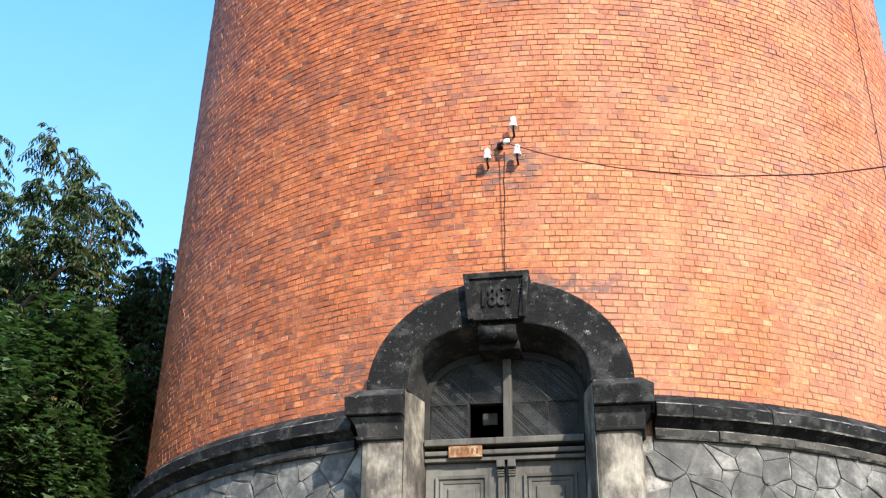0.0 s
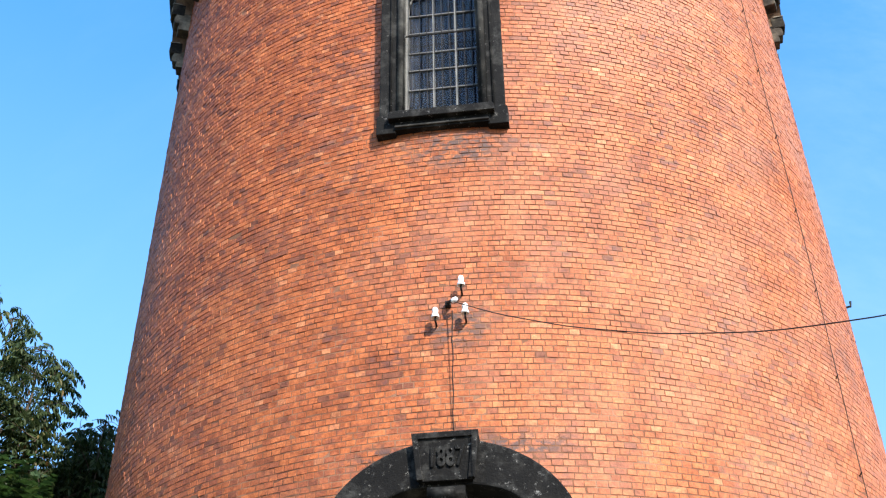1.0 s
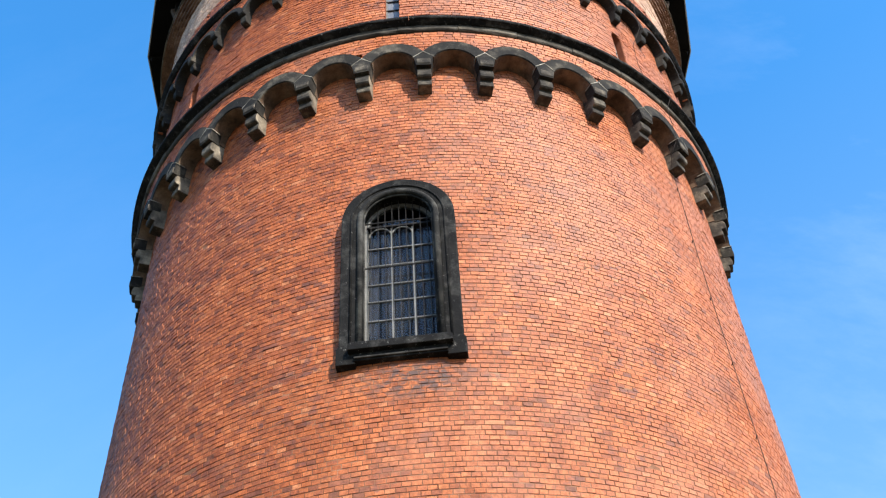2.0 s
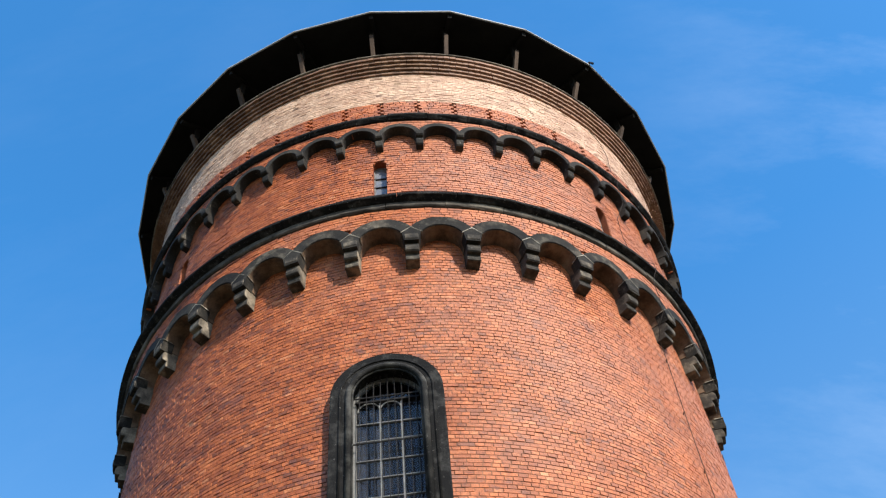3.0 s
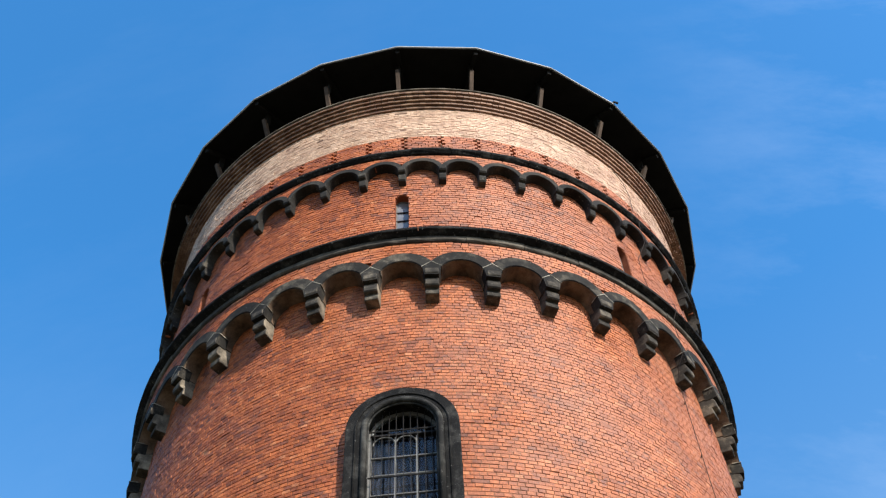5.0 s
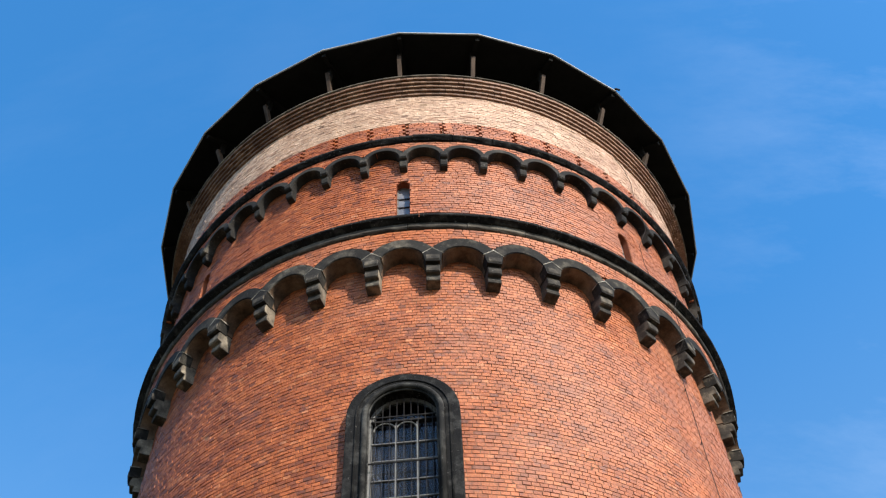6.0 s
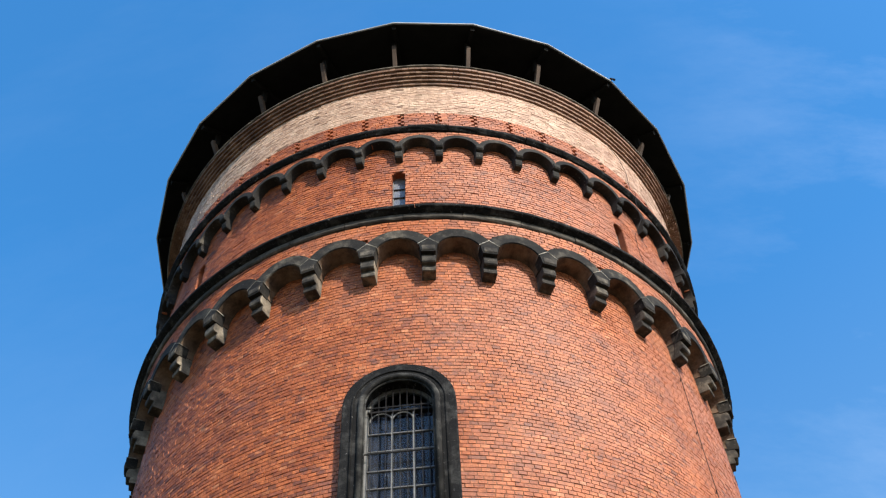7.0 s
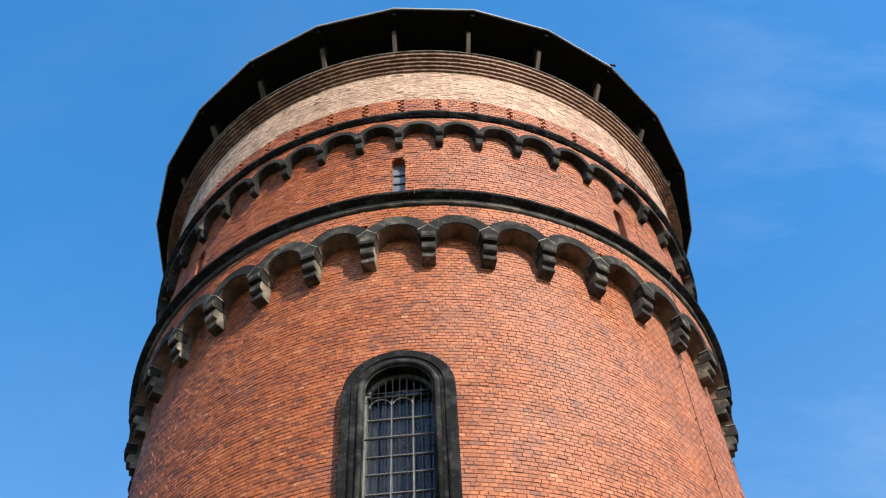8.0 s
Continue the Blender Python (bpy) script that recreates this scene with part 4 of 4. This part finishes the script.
def make_door():
    door = part("door", block(-0.80, 0.80, -5.36, -5.28, 3.30, 3.38), door_wood, tower, "grey-painted double door with wire-meshed fanlight")
    part("transom_sill", solid([(-0.80, 3.43), (0.80, 3.43), (0.80, 3.50), (-0.80, 3.50)], 5.25, 5.45, 0.012), door_wood, door)
    part("transom_bead", solid([(-0.80, 3.335), (0.80, 3.335), (0.80, 3.385), (-0.80, 3.385)], 5.25, 5.425, 0.015), door_wood, door)
    part("transom_fillet", solid([(-0.80, 3.275), (0.80, 3.275), (0.80, 3.31), (-0.80, 3.31)], 5.25, 5.41, 0.006), door_wood, door)
    for s in (-1, 1):
        x0, x1 = (-0.795, -0.006) if s < 0 else (0.006, 0.795)
        leaf = part("leaf", block(x0, x1, -5.345, -5.30, 0.78, 3.27, 0.004), door_wood, door)
        p0, p1 = (-0.69, -0.17) if s < 0 else (0.19, 0.71)
        for za, zb in ((2.15, 3.14), (1.0, 1.95)):
            for g, d0, d1 in ((0.0, 5.34, 5.375), (0.045, 5.34, 5.362)):
                part("panel_moulding", between_ring(p0 + g, p1 - g, za + g, zb - g, 0.028, d0, d1), door_wood, leaf)
            part("raised_panel", solid([(p0 + 0.12, za + 0.12), (p1 - 0.12, za + 0.12), (p1 - 0.12, zb - 0.12), (p0 + 0.12, zb - 0.12)], 5.33, 5.368, 0.02), door_wood, leaf)
    for x in (-0.035, 0.075):
        strip = part("cover_strip", solid([(x - 0.032, 0.8), (x + 0.032, 0.8), (x + 0.032, 3.17), (x - 0.032, 3.17)], 5.33, 5.385, 0.012), door_wood, door)
        part("strip_head", solid([(x - 0.04, 3.20), (x + 0.04, 3.20), (x + 0.04, 3.275), (x - 0.04, 3.275)], 5.33, 5.43, 0.012), door_wood, strip)
        for z in (3.175, 3.15, 3.125):
            part("strip_bead", solid([(x - 0.033, z - 0.008), (x + 0.033, z - 0.008), (x + 0.033, z + 0.008), (x - 0.033, z + 0.008)], 5.33, 5.40, 0.004), door_wood, strip)
    # fanlight
    rim_line = [(-0.82, 3.50)] + arch_line(0.82, 3.92, 0.51, 24, 2.3) + [(0.82, 3.50)]
    hole = [(-0.755, 3.52)] + arch_line(0.755, 3.92, 0.43, 24, 2.3) + [(0.755, 3.52)]
    # rim coloured dark for the shade under the arch
    fan = part("fanlight", between(rim_line, hole, 5.26, 5.40, 0.008), shaded_wood, door, "arched fanlight with wire mesh over dusty panes")
    part("mullion", solid([(0.0, 3.49), (0.09, 3.49), (0.09, 4.35), (0.0, 4.35)], 5.26, 5.43, 0.015), door_wood, fan)
    for x in (-0.36, 0.44):
        part("glazing_bar", solid([(x - 0.012, 3.49), (x + 0.012, 3.49), (x + 0.012, 4.30), (x - 0.012, 4.30)], 5.30, 5.385), iron, fan)
    for xa, xb in ((-0.78, 0.0), (0.09, 0.78)):
        part("glazing_bar", solid([(xa, 3.875), (xb, 3.875), (xb, 3.90), (xa, 3.90)], 5.30, 5.385), iron, fan)

    def lid(x):
        return 3.92 + 0.45 * max(0.0, 1 - abs(x / 0.78) ** 2.3) ** (1 / 2.3)
    for xa, xb, za, top in ((-0.78, -0.36, 3.5, False), (-0.78, -0.36, 3.89, True), (-0.36, 0.0, 3.89, True), (0.09, 0.44, 3.5, False), (0.44, 0.78, 3.5, False), (0.09, 0.44, 3.89, True), (0.44, 0.78, 3.89, True)):
        xs = [xa + (xb - xa) * i / 6 for i in range(7)]
        line = [(x, lid(x)) for x in reversed(xs)] if top else [(xb, 3.89), (xa, 3.89)]
        p = part("pane", solid([(xa, za), (xb, za)] + line, 5.318, 5.326), dusty_glass, fan)
        p.visible_shadow = False
    # woven mesh in two slants
    strips = []
    for slant in (1, -1):
        for i in range(-30, 95):
            c = -0.78 + i * 0.028
            run = []
            for k in range(60):
                z = 3.505 + 0.0145 * k
                x = c + slant * (z - 3.505)
                if slant < 0:
                    x += 0.02
                if abs(x) < 0.755 and z < lid(x) - 0.01 and not (-0.35 < x < -0.01 and z < 3.875):
                    run.append((x, -5.392 - 0.001 * slant, z + E))
                    continue
                if len(run) > 1:
                    strips.append(tube([run[0], run[-1]], 0.0028, 3))
                run = []
            if len(run) > 1:
                strips.append(tube([run[0], run[-1]], 0.0028, 3))
    part("wire_mesh", joined(*strips), mesh_wire, fan, "fine woven wire mesh")
    part("notice", block(-0.24, -0.09, -5.17, -5.16, 3.72, 3.84), paper, fan, "pale paper behind the open pane")
    plate = part("number_plate", solid([(-0.55, 3.305), (-0.215, 3.305), (-0.215, 3.42), (-0.55, 3.42)], 5.40, 5.452, 0.004), rust_plate, door, "small rusty orange enamel plate with worn marks")
    for x in (-0.51, -0.46, -0.41, -0.355, -0.31, -0.26):
        part("worn_mark", solid([(x - 0.014, 3.335), (x + 0.008, 3.335), (x + 0.014, 3.395), (x - 0.008, 3.395)], 5.45, 5.4545), plate_mark, plate)


def between_ring(x0, x1, z0, z1, w, back, front):
    o = [(x0, z0), (x1, z0), (x1, z1), (x0, z1)]
    i = [(x0 + w, z0 + w), (x1 - w, z0 + w), (x1 - w, z1 - w), (x0 + w, z1 - w)]
    verts = [(x, -d, z + E) for d, l in ((back, o), (front, o), (front - 0.008, i), (back, i)) for x, z in l]
    faces = [(a * 4 + q, a * 4 + (q + 1) % 4, b * 4 + (q + 1) % 4, b * 4 + q) for a, b in ((0, 1), (1, 2), (2, 3)) for q in range(4)]
    return fixed(verts, faces)


make_window()
for k in range(8):
    make_slit(45 * k)
make_doorway()
make_door()


# ---- wires and insulators on the wall ----
def make_insulator(x, z, y=-5.74):
    ins = thing("insulator", "white porcelain bell insulator on a rusty iron hook", "insulator", "insulators over the door")
    part("bell", lathe([(0.012, 0.02), (0.038, 0.004), (0.044, 0.0), (0.046, 0.004), (0.043, 0.025), (0.033, 0.052), (0.028, 0.064), (0.034, 0.08), (0.033, 0.105), (0.024, 0.124), (0.006, 0.13)], (x, y, z - 0.06 + E)), porcelain, ins, "", True)
    part("hook", tube([(x - 0.01, -5.52, z - 0.095 + E), (x, -5.65, z - 0.105 + E), (x, y + 0.01, z - 0.10 + E), (x, y, z - 0.085 + E), (x, y, z - 0.05 + E)], 0.012, 8), iron, ins, "", True)


for x, z in ((0.192, 7.0), (-0.101, 6.61), (0.229, 6.635)):
    make_insulator(x, z)
bracket = thing("wire_bracket", "rusty iron wall bracket with a small white knob", "bracket")
part("arm", tube([(0.02, -5.5, 6.77 + E), (0.03, -5.68, 6.77 + E), (0.08, -5.74, 6.75 + E)], 0.02, 8), iron, bracket)
part("clamp", block(0.0, 0.065, -5.68, -5.60, 6.735, 6.80, 0.01), iron, bracket)
part("knob", lathe([(0.01, -0.04), (0.028, -0.03), (0.03, 0.0), (0.024, 0.03), (0.01, 0.04)], (0.115, -5.75, 6.755 + E), (0.8, -0.3, 0.3)), porcelain, bracket, "white porcelain knob", True)
line = thing("overhead_wire", "dark sagging overhead wire running off from the wall", "wire")
part("strand", tube([(0.115 + u, -5.75 - 1.3 * u, 0.00184226 * u ** 4 - 0.00431796 * u ** 3 + 0.0824438 * u * u - 1.211294 * u + 6.72889 + E + 0.003 * math.sin(u * 9)) for u in [0.15 * i for i in range(39)]], [0.0062 - 0.00006 * i for i in range(39)], 6), cable_black, line, "", True)
down = thing("down_cable", "thin black cable clipped to the brickwork", "cable")
part("strand", tube([(0.075 - 0.012 * i / 12 + 0.006 * math.sin(i * 1.7), -(math.sqrt(shaft_r(6.7 - 0.12 * i) ** 2 - 0.005) + 0.006), 6.7 - 0.126 * i + E) for i in range(13)], 0.0052, 6), cable_black, down, "", True)
rod = thing("lightning_conductor", "thin dark conductor wire clipped up the tower", "conductor")
pts = [at(shaft_r(z) + 0.03, 54.4 + 0.35 * math.sin(z * 0.9), z) for z in [0.8 + 0.7 * i for i in range(21)]]
pts += [at(5.53, 54.0, 15.0), at(5.66, 52.8, 15.2), at(5.86, 52.2, 15.4), at(5.86, 52, 16.22), at(5.985, 52, 16.45), at(5.98, 52, 16.62), at(5.70, 50.5, 16.95), at(5.68, 49.6, 17.6), at(5.68, 49.8, 18.2), at(5.90, 50, 18.55), at(5.90, 50, 19.2), at(5.95, 50, 19.38), at(5.94, 50, 19.52), at(5.835, 50.5, 19.8), at(5.83, 51.2, 20.5), at(5.83, 50, 20.95), at(5.85, 46, 21.17)]
part("strand", tube(pts, 0.0055, 6), cable_black, rod, "", True)
for z in [1.5 + 1.3 * i for i in range(11)]:
    p = at(shaft_r(z), 54.4 + 0.35 * math.sin(z * 0.9), z)
    part("clip", tube([p, at(shaft_r(z) + 0.05, 54.4 + 0.35 * math.sin(z * 0.9) - 0.35, z + 0.03)], 0.008, 6), iron, rod)
lug = part("edge_lug", tube([at(R_EAVE - 0.1, 45, Z_EAVE + 0.05), at(R_EAVE + 0.05, 45, Z_EAVE + 0.10), at(R_EAVE + 0.10, 45.4, Z_EAVE + 0.02)], 0.03, 6), iron, roof, "small iron lug on the roof edge")
stub = thing("wall_hook", "short iron hook in the brickwork", "hook")
part("pin", tube([at(5.5, 74.6, 8.75), at(5.65, 74.6, 8.76), at(5.66, 74.6, 8.84)], 0.018, 6), iron, stub)


# ---- tree beside the tower ----
def crown_height(x, tree):
    """How high the foliage stands over the eye, from the outer side to the tower's side."""
    marks = ((-14.0, 10.2), (-10.6, 10.4), (-9.9, 10.9), (-9.5, 9.9), (-8.9, 10.2), (-8.5, 10.6), (-7.8, 10.8), (-7.2, 10.0), (-6.6, 9.4), (-6.0, 8.8))
    return float(np.interp(x, [m[0] for m in marks], [m[1] for m in marks])) + E - 0.95


ASH = ((0.0, 0.0), (0.16, 0.35), (0.13, 0.7), (0.0, 1.0), (-0.13, 0.7), (-0.16, 0.35))
MAPLE = ((0.0, -0.35), (0.16, -0.22), (0.42, -0.26), (0.34, -0.02), (0.52, 0.2), (0.25, 0.2), (0.2, 0.36), (0.0, 0.62), (-0.2, 0.36), (-0.25, 0.2), (-0.52, 0.2), (-0.34, -0.02), (-0.42, -0.26), (-0.16, -0.22))


def make_tree(name, x, y, height, spread, seed, label, sprays, kind, low, leaders=(), ceiling=None, mat=None, crown_label=""):
    """A broadleaf tree: tapered trunk, forking limbs and twigs, and leaves set along sprays at the twig ends."""
    rng = random.Random(seed)
    z0 = ground_height(math.hypot(x, y)) - 0.1
    tree = thing(name, label, "tree")
    tips, limbs = [], []

    def grow(p, d, length, r, depth):
        pts, rad = [p.copy()], [r]
        n = 5
        for i in range(n):
            d = (d + Vector((rng.uniform(-1, 1), rng.uniform(-1, 1), rng.uniform(-0.35, 0.6))) * 0.16).normalized()
            p = p + d * length / n
            pts.append(p.copy())
            rad.append(r * (1 - 0.5 * (i + 1) / n))
        lump = 0.5 * math.sin(1.9 * p.x + 1.3 * p.y) + 0.3 * math.sin(4.1 * p.x - 2.7 * p.y)
        inside = min(math.hypot(q.x, q.y) for q in pts) > 6.2 and (ceiling is None or pts[-1].z < ceiling(p.x, tree) + lump - 0.25)
        if inside:
            limbs.append(tube(pts, rad, 7 if depth < 2 else 5))
            if depth >= 2:
                tips.extend((q.copy(), (q - base).normalized()) for q in pts[1:])
        if depth < 4:
            for _ in range((7, 5, 4, 3)[depth]):
                k = rng.randrange(2, n + 1)
                a = rng.uniform(0, 2 * math.pi)
                out = Vector((math.cos(a), math.sin(a), rng.uniform(0.05, 0.85))).normalized()
                grow(pts[k], (d * 0.35 + out).normalized(), length * rng.uniform(0.48, 0.72) * (0.6 if depth == 0 else 1), rad[k] * 0.62, depth + 1)
    base = Vector((x, y, z0))
    grow(base, Vector((0, 0, 1)), height * 0.5, height * 0.018, 0)
    for i in range(40):
        k = rng.uniform(low, 0.55)
        a = rng.uniform(0, 2 * math.pi)
        grow(base + Vector((0, 0, height * k)), Vector((math.cos(a), math.sin(a), rng.uniform(0.15, 0.8))).normalized(), spread * rng.uniform(0.6, 0.85), height * 0.006, 1)
    # thin leaders that stand out of the crown, bare below and tufted at the top
    for lx, ly, lz, tufts in leaders:
        foot = Vector((lx - 0.1, ly, lz + E - 2.6))
        pts = [foot.lerp(Vector((lx, ly, lz + E)), k / 6) + Vector((0.03 * math.sin(k * 2.1), 0, 0)) for k in range(7)]
        limbs.append(tube(pts, [0.03 - 0.0035 * k for k in range(7)], 6))
        for k, wide in tufts:
            c = foot.lerp(Vector((lx, ly, lz + E)), k)
            for _ in range(int(26 * wide) + 8):
                q = c + Vector((rng.gauss(0, wide * 0.7), rng.gauss(0, wide * 0.7), rng.gauss(-0.08, wide * 0.6)))
                limbs.append(tube([c, c.lerp(q, 0.6) + Vector((0, 0, 0.04)), q], [0.008, 0.006, 0.004], 4))
                tips.extend([(q, (q - c).normalized())] * 2)
    part("trunk", joined(*limbs), bark, tree, "", True)
    verts, faces = [], []

    def set_leaf(c, along, face, size, outline):
        side = along.cross(face)
        if side.length < 1e-3:
            return
        side.normalize()
        face = side.cross(along).normalized()
        k = len(verts)
        for u, v in outline:
            verts.append(tuple(c + side * (u * size) + along * (v * size) + face * (0.25 * abs(u) - 0.22 * v * v) * size))
        n = len(outline)
        if n == 6:
            faces.extend(((k, k + 1, k + 2, k + 3), (k, k + 3, k + 4, k + 5)))
        else:
            verts.append(tuple(c))
            faces.extend((k + i, k + (i + 1) % n, k + n) for i in range(n))
    for _ in range(sprays):
        p, out = tips[rng.randrange(len(tips))]
        a = rng.uniform(0, 2 * math.pi)
        way = Vector((math.cos(a), math.sin(a), rng.uniform(-0.5, 0.35))) + out * 0.7
        way.normalize()
        c = p + Vector((rng.gauss(0, 0.1), rng.gauss(0, 0.1), rng.gauss(0, 0.1)))
        if math.hypot(c.x, c.y) < 6.5:
            continue
        up = Vector((rng.uniform(-0.4, 0.4), rng.uniform(-0.4, 0.4), 1))
        if kind == "ash":
            side = way.cross(Vector((0, 0, 1))).normalized()
            for i in range(9):
                f = 0.3 + 0.7 * (i // 2) / 4
                q = c + way * (0.30 * f) - Vector((0, 0, 0.14 * f * f))
                s = (1 if i % 2 else -1) if i < 8 else 0
                along = (way * 0.45 + side * s * 0.9 + Vector((0, 0, -0.65 - rng.uniform(0, 0.35)))).normalized()
                set_leaf(q, along, up, rng.uniform(0.11, 0.165), ASH)
        else:
            for i in range(3):
                q = c + way * rng.uniform(0.05, 0.25) + Vector((0, 0, rng.uniform(-0.1, 0.1)))
                along = (way + Vector((rng.uniform(-0.6, 0.6), rng.uniform(-0.6, 0.6), -0.5))).normalized()
                set_leaf(q, along, up + out * 0.8, rng.uniform(0.11, 0.19), MAPLE)
    part("crown", (verts, faces), mat, tree, crown_label)


make_tree("ash_tree", -10.0, 0.6, 14.5, 4.2, 12, "tall green ash tree beside the tower", 24000, "ash", 0.05,
          ((-9.25, 0.5, 11.65, ((1.0, 0.2), (0.6, 0.24))), (-8.8, 0.6, 11.15, ((1.0, 0.2), (0.75, 0.24))), (-8.05, 0.5, 10.35, ((1.0, 0.2), (0.8, 0.3), (0.6, 0.35))), (-7.75, 0.6, 10.1, ((1.0, 0.16), (0.7, 0.3))),
           (-10.35, 0.4, 11.45, ((1.0, 0.22), (0.75, 0.3))), (-10.05, 0.6, 10.4, ((1.0, 0.22), (0.8, 0.3))), (-6.95, 1.2, 9.2, ((1.0, 0.15), (0.8, 0.2)))), crown_height, ash_leaf, "drooping green leaflets with a few turning brown")
make_tree("maple_tree", -7.9, -1.3, 8.2, 2.5, 5, "dark green maple tree under the ash tree", 20000, "maple", 0.08, mat=maple_leaf, crown_label="broad lobed dark green leaves")
make_tree("shrub", -9.4, 4.2, 11.5, 3.4, 9, "dark green leafy shrub behind the trees", 14000, "maple", 0.04, mat=maple_leaf)

# ---- bricks and rubble, laid last ----
def near_door(table):
    """Splits a brick table: the 300 bricks nearest the keystone, and the rest."""
    mid = table.mean(axis=1)
    d = np.abs(mid[:, 0] - 0.0) * 0.6 + np.abs(mid[:, 2] - (5.5 + E)) + (mid[:, 1] > 0) * 50
    order = np.argsort(d)
    return table[order[:300]], table[order[300:]]


shaft_bricks = brick_courses(shaft_r, Z_BASE, 15.95, 290, lambda a, z: shaft_open(a, z, -0.035), 0.06, joint=0.007, proud=0.018, seed=3, cuts=shaft_cuts, bed=0.0105)
single, rest = near_door(shaft_bricks)
lay("brickwork", rest, brick_red, wall)
for t in single:
    m = t.mean(axis=0)
    me = bpy.data.meshes.new("brick")
    me.from_pydata([tuple(v) for v in t - m], [], [tuple(int(i) for i in f) for f in BRICK_FACES])
    me.materials.append(brick_red_one)
    ob = new("brick", me)
    ob.parent, ob.location = wall, m
lay("frieze_brickwork", brick_courses(lambda z: 5.785, 15.66, 16.30, 280, lambda a, z: spandrel(a, z, 36, 0.0, 5.80, 0.607, 15.40), 0.1, proud=0.1, seed=5), brick_red, wall)
lay("brickwork", brick_courses(lambda z: R_UP, 16.74, 19.20, 272, lambda a, z: in_slit(a, z, 0.0), 0.12, joint=0.006, seed=7, cuts=slit_cuts, bed=0.014), brick_red, upper_wall)
lay("frieze_brickwork", brick_courses(lambda z: 5.82, 18.92, 19.28, 280, lambda a, z: spandrel(a, z, 48, 3.95, 5.85, 0.418, 18.715), 0.1, proud=0.1, seed=9), brick_red, upper_wall)


def tooth_joints(z):
    """The open toothed joints that break the red band: (middle, half) in degrees."""
    side = 0.27 if int((z - 19.52) / COURSE) % 2 else -0.27
    return [(7.75 + 7.059 * k + side, 0.26) for k in range(-27, 26)]


lay("red_brickwork", brick_courses(lambda z: R_TOP, 19.52, 20.09, 280, never, 0.1, proud=0.085, seed=11, cuts=tooth_joints), brick_red, parapet)
lay("pale_brickwork", brick_courses(lambda z: R_TOP, 20.09, 21.25, 280, never, 0.25, joint=0.005, proud=0.018, seed=13), brick_pale, parapet)
for k, (r, z0, z1) in enumerate(steps):
    lay("eaves_course", brick_courses(lambda z, r=r: r, z0, z1, 290, never, 0.0, course=z1 - z0, joint=0.003, proud=0.2, seed=20 + k), eaves_brick, eaves)


def rubble_cells(width, z0, z1, size, seed):
    """Irregular polygons that tile a band: every cell is cut from a square by the lines midway to its neighbours."""
    rng = np.random.default_rng(seed)
    nx, nz = int(width / size), int(round((z1 - z0) / size))
    seeds = np.array([((i + 0.5 * (j % 2) + rng.uniform(-0.8, 0.8)) * width / nx, z0 + (j + 0.5 + rng.uniform(-0.8, 0.8)) * (z1 - z0) / nz) for j in range(nz) for i in range(nx)])
    wrap = np.concatenate([seeds, seeds + [width, 0], seeds - [width, 0]])
    cells = []
    for s in seeds:
        near = wrap[np.argsort(((wrap - s) ** 2).sum(1))[1:18]]
        poly = [(s[0] - size * 2, z0), (s[0] + size * 2, z0), (s[0] + size * 2, z1), (s[0] - size * 2, z1)]
        for q in near:
            nrm, c = q - s, (q + s) / 2
            keep = []
            for a, b in zip(poly, poly[1:] + poly[:1]):
                da, db = (a[0] - c[0]) * nrm[0] + (a[1] - c[1]) * nrm[1], (b[0] - c[0]) * nrm[0] + (b[1] - c[1]) * nrm[1]
                if da <= 0:
                    keep.append(a)
                if da * db < 0:
                    t = da / (da - db)
                    keep.append((a[0] + (b[0] - a[0]) * t, a[1] + (b[1] - a[1]) * t))
            poly = keep
            if len(poly) < 3:
                break
        if len(poly) >= 3:
            cells.append((s, poly))
    return cells


def rubble_stone(s, poly):
    """One split stone: a low cushion with an uneven face."""
    poly = [q for a, b in zip(poly, poly[1:] + poly[:1]) for q in (a, ((a[0] + b[0]) / 2 + random.uniform(-0.012, 0.012), (a[1] + b[1]) / 2 + random.uniform(-0.012, 0.012)))]
    k = len(poly)
    deg = lambda x: math.degrees(x / 5.7) - 180
    lift = random.uniform(0.003, 0.014)
    cut = [random.choice((0.0, 0.001, 0.003, 0.008)) for _ in poly]
    verts = []
    for inset, out in ((0.003, -0.01), (0.006, lift * 0.6), (0.022, lift)):
        for (x, z), c in zip(poly, cut):
            d = math.hypot(x - s[0], z - s[1]) or 1
            f = max(0.1, 1 - (inset + c - 0.003) / d)
            verts.append(at(5.71 + out + random.uniform(-0.004, 0.004), deg(s[0] + (x - s[0]) * f), s[1] + (z - s[1]) * f))
    faces = []
    for lev in (0, 1):
        for i in range(k):
            j = (i + 1) % k
            faces.append((lev * k + i, lev * k + j, (lev + 1) * k + j, (lev + 1) * k + i))
    verts.append(at(5.71 + lift + random.uniform(-0.003, 0.006), deg(s[0]), s[1]))
    faces += [(2 * k + i, 2 * k + (i + 1) % k, 3 * k) for i in range(k)]
    return verts, faces


heap, made = [], 0
for s, poly in rubble_cells(2 * math.pi * 5.7, 0.45, 3.40, 0.25, 4):
    mid = math.degrees(s[0] / 5.7) - 180
    if abs(mid) < 14.5:
        continue
    piece = rubble_stone(s, poly)
    if abs(mid) < 50 and s[1] > 2.2 and made < 300:
        part("stone", piece, rubble, plinth)
        made += 1
    else:
        heap.append(piece)
tagged(part("rubble_work", joined(*heap), rubble, plinth), "", "", "", "stuff")
